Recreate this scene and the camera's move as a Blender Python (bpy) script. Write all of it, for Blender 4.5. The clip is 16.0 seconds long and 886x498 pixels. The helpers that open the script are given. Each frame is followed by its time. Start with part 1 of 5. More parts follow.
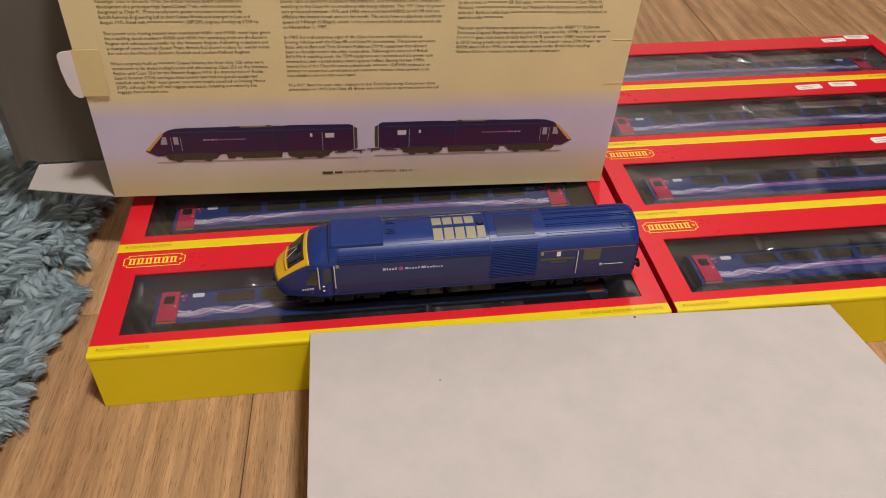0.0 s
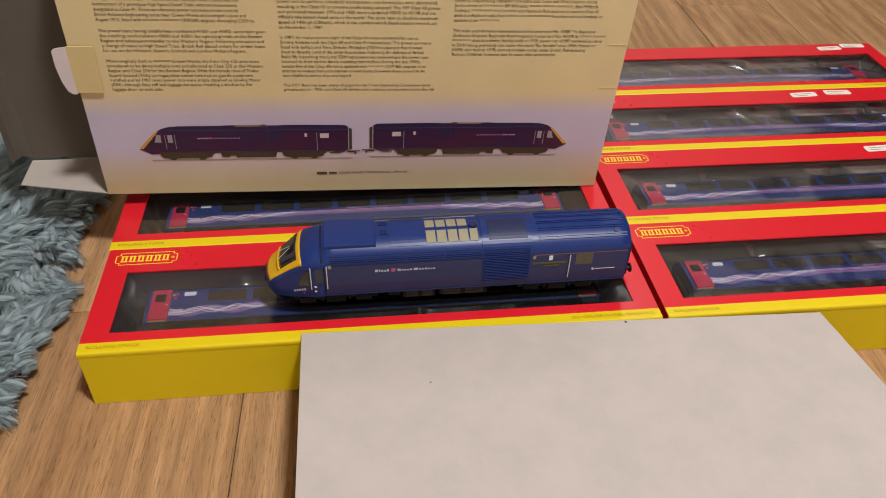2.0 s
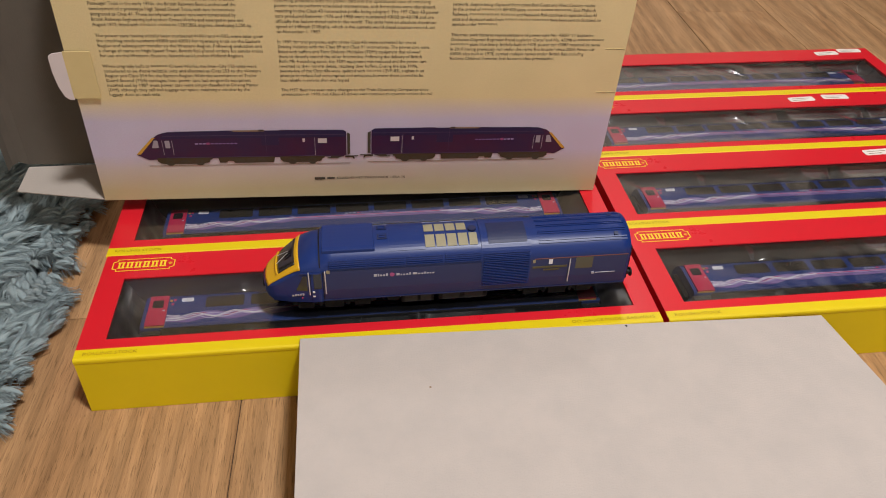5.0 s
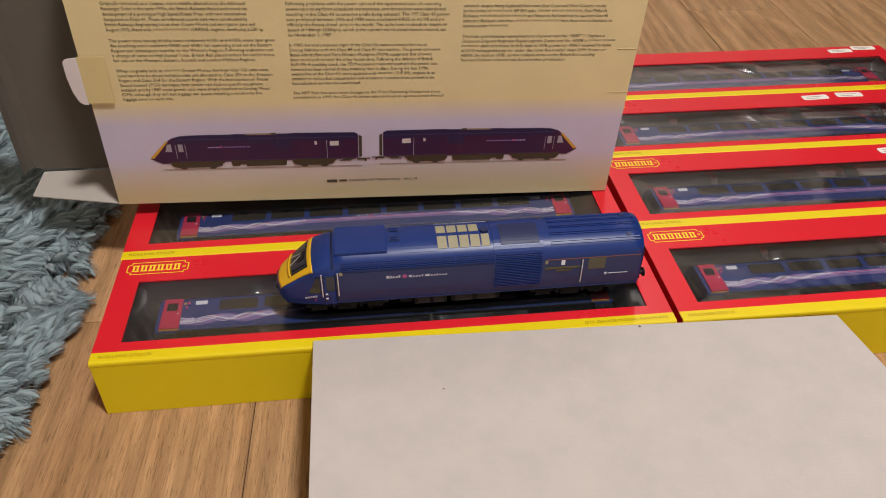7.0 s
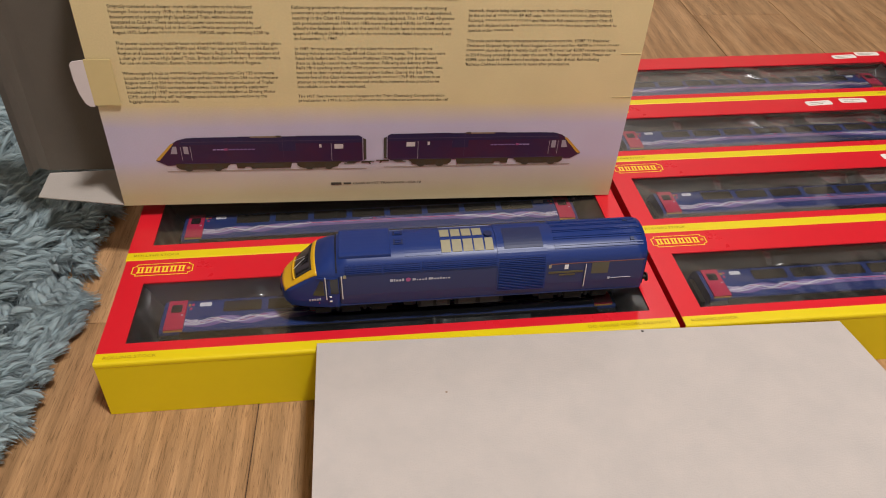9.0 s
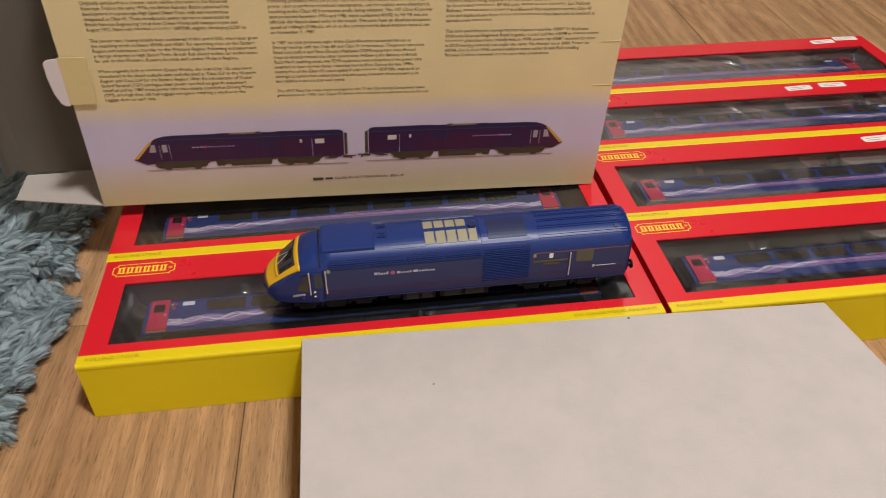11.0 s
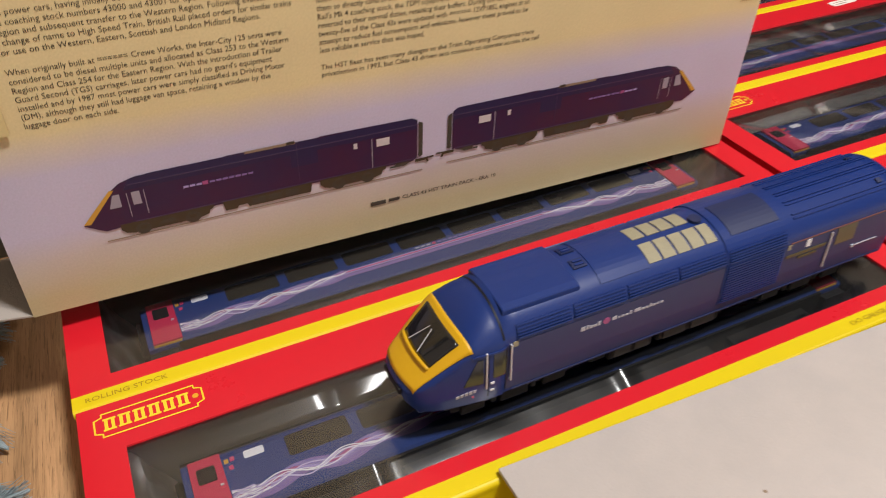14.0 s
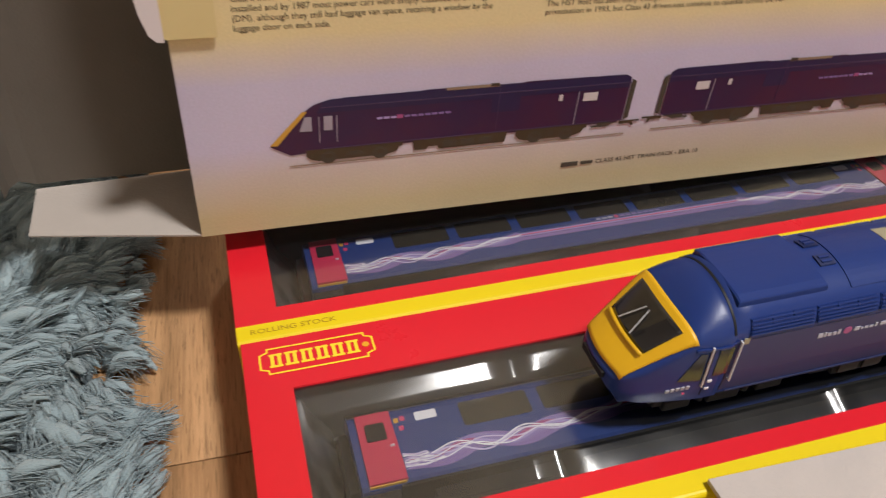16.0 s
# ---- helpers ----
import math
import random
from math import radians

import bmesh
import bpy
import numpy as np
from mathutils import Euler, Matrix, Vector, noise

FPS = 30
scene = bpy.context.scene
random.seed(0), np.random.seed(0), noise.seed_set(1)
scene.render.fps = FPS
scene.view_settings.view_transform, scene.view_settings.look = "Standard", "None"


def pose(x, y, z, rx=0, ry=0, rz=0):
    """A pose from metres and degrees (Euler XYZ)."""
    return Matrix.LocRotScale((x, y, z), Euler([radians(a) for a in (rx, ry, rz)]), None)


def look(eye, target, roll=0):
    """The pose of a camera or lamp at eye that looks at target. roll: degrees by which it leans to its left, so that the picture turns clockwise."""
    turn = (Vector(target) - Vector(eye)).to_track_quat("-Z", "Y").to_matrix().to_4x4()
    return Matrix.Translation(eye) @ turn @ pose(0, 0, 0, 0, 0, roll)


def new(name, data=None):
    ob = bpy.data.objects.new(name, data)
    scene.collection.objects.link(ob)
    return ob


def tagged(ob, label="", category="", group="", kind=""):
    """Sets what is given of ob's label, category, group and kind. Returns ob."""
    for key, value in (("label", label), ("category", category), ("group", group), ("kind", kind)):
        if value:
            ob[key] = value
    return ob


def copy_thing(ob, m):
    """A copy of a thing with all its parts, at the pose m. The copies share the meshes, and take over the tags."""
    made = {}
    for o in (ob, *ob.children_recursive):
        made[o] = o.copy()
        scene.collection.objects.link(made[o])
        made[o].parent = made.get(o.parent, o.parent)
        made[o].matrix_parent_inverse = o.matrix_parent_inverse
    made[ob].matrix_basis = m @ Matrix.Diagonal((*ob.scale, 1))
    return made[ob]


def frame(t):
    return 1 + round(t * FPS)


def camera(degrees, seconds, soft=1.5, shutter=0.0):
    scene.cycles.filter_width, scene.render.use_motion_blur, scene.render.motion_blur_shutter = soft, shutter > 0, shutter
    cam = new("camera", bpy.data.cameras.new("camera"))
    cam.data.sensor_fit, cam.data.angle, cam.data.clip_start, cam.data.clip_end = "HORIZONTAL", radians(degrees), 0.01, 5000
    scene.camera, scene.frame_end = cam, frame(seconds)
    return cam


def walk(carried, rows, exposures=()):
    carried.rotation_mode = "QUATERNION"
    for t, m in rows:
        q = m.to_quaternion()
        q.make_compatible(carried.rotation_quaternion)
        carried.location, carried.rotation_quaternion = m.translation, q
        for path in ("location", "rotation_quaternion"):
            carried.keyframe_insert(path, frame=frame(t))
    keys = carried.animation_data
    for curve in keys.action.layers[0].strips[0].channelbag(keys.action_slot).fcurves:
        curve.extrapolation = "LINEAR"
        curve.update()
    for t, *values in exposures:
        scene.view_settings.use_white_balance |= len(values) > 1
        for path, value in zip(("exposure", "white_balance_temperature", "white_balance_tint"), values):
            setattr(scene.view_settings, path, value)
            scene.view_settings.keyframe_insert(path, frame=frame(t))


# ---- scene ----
cam = camera(59.5, 16.0, soft=1.0, shutter=0.4)
PATH = [
    (0, (0.166, -0.335, 0.385), (0.371, 1.2, -0.88), 1.0),
    (0.5, (0.166, -0.335, 0.383), (0.37, 1.2, -0.883), 1.3),
    (1, (0.167, -0.333, 0.384), (0.373, 1.2, -0.884), 1.6),
    (1.5, (0.165, -0.333, 0.383), (0.379, 1.201, -0.882), 1.9),
    (2, (0.168, -0.335, 0.386), (0.384, 1.2, -0.877), 2.1),
    (2.5, (0.164, -0.334, 0.384), (0.386, 1.204, -0.876), 2.3),
    (3, (0.167, -0.334, 0.383), (0.391, 1.207, -0.873), 2.3),
    (3.5, (0.171, -0.334, 0.383), (0.387, 1.206, -0.875), 2.0),
    (4, (0.168, -0.335, 0.383), (0.391, 1.208, -0.87), 2.1),
    (6.5, (0.167, -0.335, 0.379), (0.371, 1.221, -0.862), 1.2),
    (7, (0.167, -0.335, 0.382), (0.36, 1.221, -0.86), 0.9),
    (7.5, (0.167, -0.335, 0.383), (0.364, 1.222, -0.857), 1.1),
    (8, (0.166, -0.336, 0.385), (0.357, 1.224, -0.853), 1.1),
    (8.5, (0.166, -0.335, 0.384), (0.355, 1.226, -0.852), 1.2),
    (10.8, (0.167, -0.339, 0.383), (0.36, 1.21, -0.867), 0.1),
    (11, (0.168, -0.336, 0.379), (0.388, 1.217, -0.863), 0.4),
    (11.5, (0.186, -0.326, 0.38), (0.466, 1.222, -0.856), 0.1),
    (12, (0.235, -0.32, 0.382), (0.634, 1.214, -0.837), -0.7),
    (12.5, (0.163, -0.216, 0.318), (0.819, 1.284, -0.832), 0.9),
    (13, (0.085, -0.171, 0.314), (0.796, 1.314, -0.822), 0.0),
    (13.5, (0.053, -0.169, 0.293), (0.733, 1.291, -0.893), -1.5),
    (14, (0.047, -0.142, 0.27), (0.701, 1.31, -0.94), -1.4),
    (14.5, (0.042, -0.121, 0.245), (0.636, 1.338, -0.988), -1.1),
    (15, (0.032, -0.112, 0.24), (0.585, 1.345, -1.013), -0.3),
    (15.5, (0.027, -0.103, 0.234), (0.536, 1.365, -1.026), 0.7),
    (16, (0.011, -0.106, 0.247), (0.471, 1.375, -1.015), 2.1),
]
walk(cam, [(t, look(eye, target, roll)) for t, eye, target, roll in PATH],
     exposures=((0.0, 0.27), (8.7, 0.27), (11.0, 0.27), (12.0, 0.20), (13.0, 0.38), (13.5, 0.40), (14.5, 0.60), (16.0, 0.50)))

# ---------------------------------------------------------------- world, lights
world = bpy.data.worlds.new("world")
scene.world = world
world.use_nodes = True
world.node_tree.nodes["Background"].inputs[0].default_value = (0.9, 0.85, 0.78, 1)
world.node_tree.nodes["Background"].inputs[1].default_value = 0.05


def area_lamp(name, eye, target, size, watts, colour):
    data = bpy.data.lights.new(name, "AREA")
    data.shape, data.size, data.energy, data.color = "DISK", size, watts, colour
    ob = new(name, data)
    ob.matrix_world = look(eye, target)
    return ob


# the second lamp is an added, unseen fill light at an assumed place
LAMPS = ((0.70, -0.66, 49), (0.97, 1.95, 11))
for lx, ly, watts in LAMPS:
    area_lamp("ceiling_lamp", (lx, ly, 2.27), (lx, ly, 0), 0.28, watts, (1.0, 0.972, 0.968))

# ---------------------------------------------------------------- materials


def material(name, colour, rough=0.5, metal=0.0, second=None, scale=60.0, mix=0.35, bump=0.0, bump_scale=400.0, island=0.0, coat=0.0, spec=0.5):
    """A procedural surface: two colours mixed by noise at two sizes, with fine relief."""
    m = bpy.data.materials.new(name)
    m.use_nodes = True
    nt = m.node_tree
    b = nt.nodes["Principled BSDF"]
    b.inputs["Roughness"].default_value = rough
    b.inputs["Metallic"].default_value = metal
    b.inputs["Coat Weight"].default_value = coat
    b.inputs["Specular IOR Level"].default_value = spec
    if second is None:
        second = tuple(c * 0.82 for c in colour)
    co = nt.nodes.new("ShaderNodeTexCoord")
    n1 = nt.nodes.new("ShaderNodeTexNoise")
    n1.inputs["Scale"].default_value = scale
    n1.inputs["Detail"].default_value = 6
    n1.inputs["Roughness"].default_value = 0.65
    nt.links.new(co.outputs["Object"], n1.inputs["Vector"])
    ramp = nt.nodes.new("ShaderNodeMapRange")
    ramp.inputs[1].default_value, ramp.inputs[2].default_value = 0.35, 0.7
    ramp.inputs[3].default_value, ramp.inputs[4].default_value = 0.0, mix
    nt.links.new(n1.outputs["Fac"], ramp.inputs[0])
    mx = nt.nodes.new("ShaderNodeMix")
    mx.data_type = "RGBA"
    mx.inputs["A"].default_value, mx.inputs["B"].default_value = (*colour, 1), (*second, 1)
    nt.links.new(ramp.outputs[0], mx.inputs["Factor"])
    out = mx.outputs["Result"]
    if island:
        geo = nt.nodes.new("ShaderNodeNewGeometry")
        hs = nt.nodes.new("ShaderNodeHueSaturation")
        mr = nt.nodes.new("ShaderNodeMapRange")
        mr.inputs[3].default_value, mr.inputs[4].default_value = 1 - island, 1 + island
        nt.links.new(geo.outputs["Random Per Island"], mr.inputs[0])
        nt.links.new(mr.outputs[0], hs.inputs["Value"])
        nt.links.new(out, hs.inputs["Color"])
        out = hs.outputs["Color"]
    nt.links.new(out, b.inputs["Base Color"])
    r2 = nt.nodes.new("ShaderNodeMapRange")
    r2.inputs[3].default_value, r2.inputs[4].default_value = rough * 0.85, min(1.0, rough * 1.2)
    nt.links.new(n1.outputs["Fac"], r2.inputs[0])
    nt.links.new(r2.outputs[0], b.inputs["Roughness"])
    if bump:
        n2 = nt.nodes.new("ShaderNodeTexNoise")
        n2.inputs["Scale"].default_value = bump_scale
        n2.inputs["Detail"].default_value = 4
        nt.links.new(co.outputs["Object"], n2.inputs["Vector"])
        bp = nt.nodes.new("ShaderNodeBump")
        bp.inputs["Strength"].default_value = bump
        bp.inputs["Distance"].default_value = 0.001
        nt.links.new(n2.outputs["Fac"], bp.inputs["Height"])
        nt.links.new(bp.outputs["Normal"], b.inputs["Normal"])
    return m


def clear_film(name, tint=(0.95, 0.95, 0.94), ior=1.5, rough=0.03, gain=1.6, haze=0.1):
    """Thin clear plastic: see-through, with Fresnel gloss."""
    m = bpy.data.materials.new(name)
    m.use_nodes = True
    nt = m.node_tree
    nt.nodes.remove(nt.nodes["Principled BSDF"])
    tr = nt.nodes.new("ShaderNodeBsdfTransparent")
    tr.inputs[0].default_value = (*tint, 1)
    gl = nt.nodes.new("ShaderNodeBsdfGlossy")
    gl.inputs["Roughness"].default_value = rough
    fr = nt.nodes.new("ShaderNodeFresnel")
    fr.inputs[0].default_value = ior
    mul = nt.nodes.new("ShaderNodeMath")
    mul.operation, mul.use_clamp = "MULTIPLY", True
    mul.inputs[1].default_value = gain
    mix = nt.nodes.new("ShaderNodeMixShader")
    nt.links.new(fr.outputs[0], mul.inputs[0])
    nt.links.new(mul.outputs[0], mix.inputs[0])
    nt.links.new(tr.outputs[0], mix.inputs[1])
    broad = nt.nodes.new("ShaderNodeBsdfGlossy")
    broad.inputs["Roughness"].default_value = 0.38
    both = nt.nodes.new("ShaderNodeMixShader")
    both.inputs[0].default_value = haze
    nt.links.new(gl.outputs[0], both.inputs[1])
    nt.links.new(broad.outputs[0], both.inputs[2])
    nt.links.new(both.outputs[0], mix.inputs[2])
    nt.links.new(mix.outputs[0], nt.nodes["Material Output"].inputs[0])
    return m


def oak(name):
    """Oak planks: long grain along y, darker cathedrals and pores, each plank shifted and toned by its own random number."""
    m = bpy.data.materials.new(name)
    m.use_nodes = True
    nt = m.node_tree
    b = nt.nodes["Principled BSDF"]
    co = nt.nodes.new("ShaderNodeTexCoord")
    info = nt.nodes.new("ShaderNodeObjectInfo")
    shift = nt.nodes.new("ShaderNodeVectorMath")
    shift.operation = "ADD"
    comb = nt.nodes.new("ShaderNodeCombineXYZ")
    mul = nt.nodes.new("ShaderNodeMath")
    mul.operation = "MULTIPLY"
    mul.inputs[1].default_value = 37.0
    nt.links.new(info.outputs["Random"], mul.inputs[0])
    nt.links.new(mul.outputs[0], comb.inputs[0])
    nt.links.new(mul.outputs[0], comb.inputs[1])
    nt.links.new(co.outputs["Object"], shift.inputs[0])
    nt.links.new(comb.outputs[0], shift.inputs[1])

    def stretched(sx, sy, scale, detail, rough, distort):
        mp = nt.nodes.new("ShaderNodeMapping")
        mp.inputs["Scale"].default_value = (sx, sy, 1)
        nt.links.new(shift.outputs[0], mp.inputs[0])
        n = nt.nodes.new("ShaderNodeTexNoise")
        n.inputs["Scale"].default_value = scale
        n.inputs["Detail"].default_value = detail
        n.inputs["Roughness"].default_value = rough
        n.inputs["Distortion"].default_value = distort
        nt.links.new(mp.outputs[0], n.inputs["Vector"])
        return n.outputs["Fac"]

    broad = stretched(1.0, 0.20, 13, 5, 0.55, 1.8)
    fine = stretched(1.0, 0.045, 420, 6, 0.75, 0.8)
    pores = stretched(1.0, 0.055, 1250, 3, 0.6, 0.5)
    ramp = nt.nodes.new("ShaderNodeValToRGB")
    cr = ramp.color_ramp
    cr.elements[0].position, cr.elements[0].color = 0.28, (0.320, 0.170, 0.076, 1)
    cr.elements[1].position, cr.elements[1].color = 0.74, (0.505, 0.303, 0.152, 1)
    mid = cr.elements.new(0.5)
    mid.color = (0.436, 0.250, 0.118, 1)
    nt.links.new(broad, ramp.inputs[0])
    dark = nt.nodes.new("ShaderNodeMix")
    dark.data_type, dark.blend_type = "RGBA", "MULTIPLY"
    fr = nt.nodes.new("ShaderNodeMapRange")
    fr.inputs[1].default_value, fr.inputs[2].default_value = 0.40, 0.58
    fr.inputs[3].default_value, fr.inputs[4].default_value = 0.80, 1.06
    nt.links.new(fine, fr.inputs[0])
    dark.inputs["Factor"].default_value = 1.0
    nt.links.new(ramp.outputs[0], dark.inputs["A"])
    nt.links.new(fr.outputs[0], dark.inputs["B"])
    dark2 = nt.nodes.new("ShaderNodeMix")
    dark2.data_type, dark2.blend_type = "RGBA", "MULTIPLY"
    pr = nt.nodes.new("ShaderNodeMapRange")
    pr.inputs[1].default_value, pr.inputs[2].default_value = 0.34, 0.45
    pr.inputs[3].default_value, pr.inputs[4].default_value = 0.60, 1.0
    nt.links.new(pores, pr.inputs[0])
    dark2.inputs["Factor"].default_value = 1.0
    nt.links.new(dark.outputs["Result"], dark2.inputs["A"])
    nt.links.new(pr.outputs[0], dark2.inputs["B"])
    # growth rings
    mpw = nt.nodes.new("ShaderNodeMapping")
    mpw.inputs["Scale"].default_value = (1.0, 0.07, 1)
    nt.links.new(shift.outputs[0], mpw.inputs[0])
    wv = nt.nodes.new("ShaderNodeTexWave")
    wv.inputs["Scale"].default_value = 17.0
    wv.inputs["Distortion"].default_value = 17.0
    wv.inputs["Detail"].default_value = 3.0
    wv.inputs["Detail Scale"].default_value = 0.7
    nt.links.new(mpw.outputs[0], wv.inputs["Vector"])
    wr = nt.nodes.new("ShaderNodeMapRange")
    wr.inputs[3].default_value, wr.inputs[4].default_value = 0.80, 1.05
    nt.links.new(wv.outputs["Fac"], wr.inputs[0])
    ring = nt.nodes.new("ShaderNodeMix")
    ring.data_type, ring.blend_type = "RGBA", "MULTIPLY"
    ring.inputs["Factor"].default_value = 1.0
    nt.links.new(dark2.outputs["Result"], ring.inputs["A"])
    nt.links.new(wr.outputs[0], ring.inputs["B"])
    # knots
    mpk = nt.nodes.new("ShaderNodeMapping")
    mpk.inputs["Scale"].default_value = (1.0, 0.45, 1)
    nt.links.new(shift.outputs[0], mpk.inputs[0])
    vo = nt.nodes.new("ShaderNodeTexVoronoi")
    vo.inputs["Scale"].default_value = 7.0
    nt.links.new(mpk.outputs[0], vo.inputs["Vector"])
    kr = nt.nodes.new("ShaderNodeMapRange")
    kr.inputs[1].default_value, kr.inputs[2].default_value = 0.03, 0.17
    kr.inputs[3].default_value, kr.inputs[4].default_value = 0.35, 1.0
    nt.links.new(vo.outputs["Distance"], kr.inputs[0])
    kn = nt.nodes.new("ShaderNodeMix")
    kn.data_type, kn.blend_type = "RGBA", "MULTIPLY"
    kn.inputs["Factor"].default_value = 0.75
    nt.links.new(ring.outputs["Result"], kn.inputs["A"])
    nt.links.new(kr.outputs[0], kn.inputs["B"])
    hs = nt.nodes.new("ShaderNodeHueSaturation")
    tone = nt.nodes.new("ShaderNodeMapRange")
    tone.inputs[3].default_value, tone.inputs[4].default_value = 0.90, 1.10
    nt.links.new(info.outputs["Random"], tone.inputs[0])
    nt.links.new(tone.outputs[0], hs.inputs["Value"])
    nt.links.new(kn.outputs["Result"], hs.inputs["Color"])
    nt.links.new(hs.outputs[0], b.inputs["Base Color"])
    b.inputs["Roughness"].default_value = 0.5
    b.inputs["Specular IOR Level"].default_value = 0.18
    bp = nt.nodes.new("ShaderNodeBump")
    bp.inputs["Strength"].default_value = 0.25
    bp.inputs["Distance"].default_value = 0.0006
    nt.links.new(fine, bp.inputs["Height"])
    nt.links.new(bp.outputs[0], b.inputs["Normal"])
    return m


def pack_print(name):
    """Printed board: khaki gold above and below a lilac band, by the height on the panel."""
    m = bpy.data.materials.new(name)
    m.use_nodes = True
    nt = m.node_tree
    b = nt.nodes["Principled BSDF"]
    co = nt.nodes.new("ShaderNodeTexCoord")
    sep = nt.nodes.new("ShaderNodeSeparateXYZ")
    nt.links.new(co.outputs["Object"], sep.inputs[0])
    ns = nt.nodes.new("ShaderNodeTexNoise")
    ns.inputs["Scale"].default_value = 40
    nt.links.new(co.outputs["Object"], ns.inputs["Vector"])
    wob = nt.nodes.new("ShaderNodeMath")
    wob.operation = "MULTIPLY_ADD"
    wob.inputs[1].default_value = 0.004
    nt.links.new(ns.outputs["Fac"], wob.inputs[0])
    nt.links.new(sep.outputs[2], wob.inputs[2])
    mr = nt.nodes.new("ShaderNodeMapRange")
    mr.inputs[1].default_value, mr.inputs[2].default_value = 0.0, 0.2
    nt.links.new(wob.outputs[0], mr.inputs[0])
    ramp = nt.nodes.new("ShaderNodeValToRGB")
    cr = ramp.color_ramp
    gold, low_gold, lilac = (0.665, 0.545, 0.295, 1), (0.49, 0.41, 0.235, 1), (0.50, 0.455, 0.585, 1)
    cr.elements[0].position, cr.elements[0].color = 0.0, low_gold
    cr.elements[1].position, cr.elements[1].color = 0.42, gold
    for p, c in ((0.05, low_gold), (0.14, (0.50, 0.435, 0.40, 1)), (0.20, lilac), (0.335, lilac)):
        e = cr.elements.new(p)
        e.color = c
    nt.links.new(mr.outputs[0], ramp.inputs[0])
    # fine print grain and faint handling marks
    tone = None
    for scale, lo, hi in ((1100.0, 0.95, 1.05), (22.0, 0.96, 1.04)):
        grain = nt.nodes.new("ShaderNodeTexNoise")
        grain.inputs["Scale"].default_value = scale
        grain.inputs["Detail"].default_value = 3
        nt.links.new(co.outputs["Object"], grain.inputs["Vector"])
        gr = nt.nodes.new("ShaderNodeMapRange")
        gr.inputs[1].default_value, gr.inputs[2].default_value = 0.3, 0.7
        gr.inputs[3].default_value, gr.inputs[4].default_value = lo, hi
        nt.links.new(grain.outputs["Fac"], gr.inputs[0])
        mul = nt.nodes.new("ShaderNodeMix")
        mul.data_type, mul.blend_type = "RGBA", "MULTIPLY"
        mul.inputs["Factor"].default_value = 1.0
        nt.links.new(ramp.outputs[0] if tone is None else tone, mul.inputs["A"])
        nt.links.new(gr.outputs[0], mul.inputs["B"])
        tone = mul.outputs["Result"]
    nt.links.new(tone, b.inputs["Base Color"])
    b.inputs["Roughness"].default_value = 0.5
    return m


RED = material("red_gloss_card", (0.62, 0.012, 0.022), 0.28, second=(0.55, 0.01, 0.02), scale=25, bump=0.05, bump_scale=60)
YELLOW = material("yellow_gloss_card", (0.70, 0.535, 0.002), 0.42, second=(0.64, 0.48, 0.002), scale=25, bump=0.05, bump_scale=60)
BADGE = material("yellow_print", (0.85, 0.62, 0.03), 0.4)
BADGE_ORANGE = material("orange_print", (0.72, 0.34, 0.02), 0.4)
OLIVE_INK = material("olive_print", (0.36, 0.22, 0.005), 0.5)
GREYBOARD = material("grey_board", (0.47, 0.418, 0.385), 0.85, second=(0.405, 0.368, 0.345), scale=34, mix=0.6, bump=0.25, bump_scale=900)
# same board as FLAP_BOARD, darkened to hold the shade inside the pack
GREYBOARD_SHADED = material("grey_board_shaded", (0.215, 0.187, 0.155), 0.85, second=(0.18, 0.156, 0.128), scale=30, bump=0.2, bump_scale=900)
FLAP_BOARD = material("flap_grey_board", (0.40, 0.355, 0.315), 0.85, second=(0.34, 0.30, 0.265), scale=30, bump=0.2, bump_scale=900)
TRAY = material("charcoal_tray_card", (0.125, 0.118, 0.106), 0.5, second=(0.075, 0.07, 0.064), scale=35, mix=0.6)
FILM = clear_film("clear_window_film", gain=2.8, rough=0.12, haze=0.3)
FILM_CREASED = clear_film("creased_window_film", gain=2.7, rough=0.17, haze=0.1)
BLISTER = clear_film("clear_blister", tint=(0.93, 0.93, 0.93), gain=0.9, rough=0.12, haze=0.25)
BLISTER_END = clear_film("crumpled_clear_end", tint=(0.90, 0.90, 0.90), gain=5.0, rough=0.45, haze=1.0)
BLUE = material("blue_satin_paint", (0.009, 0.028, 0.146), 0.35, second=(0.007, 0.025, 0.132), scale=50, bump=0.04, bump_scale=1500, spec=0.35)
BLUE_SIDE = material("blue_printed_side", (0.013, 0.024, 0.098), 0.42, second=(0.015, 0.023, 0.090), scale=40)
BLUE_DEEP = material("dark_blue_recess", (0.008, 0.016, 0.07), 0.5)
COACH_BLUE = material("coach_blue", (0.018, 0.040, 0.16), 0.35, second=(0.014, 0.032, 0.13), scale=60)
LOCO_YELLOW = material("warning_yellow_paint", (0.64, 0.36, 0.006), 0.42, scale=60)
BLACK = material("black_plastic", (0.009, 0.009, 0.010), 0.5, scale=90, bump=0.1, spec=0.25)
UNDER = material("dark_underframe_plastic", (0.010, 0.0095, 0.009), 0.6, second=(0.005, 0.005, 0.005), scale=120, bump=0.2, bump_scale=800, spec=0.2)
STEEL = material("dull_wheel_steel", (0.22, 0.21, 0.20), 0.4, metal=0.8)
TANK_GREY = material("dull_grey_tank_panel", (0.018, 0.017, 0.015), 0.55, second=(0.010, 0.009, 0.009), scale=160)
GUARD_GLASS = material("olive_guard_window", (0.085, 0.078, 0.055), 0.3, second=(0.06, 0.055, 0.04), scale=120)
PRINT_GLASS = material("dim_lilac_window_print", (0.31, 0.28, 0.33), 0.5)
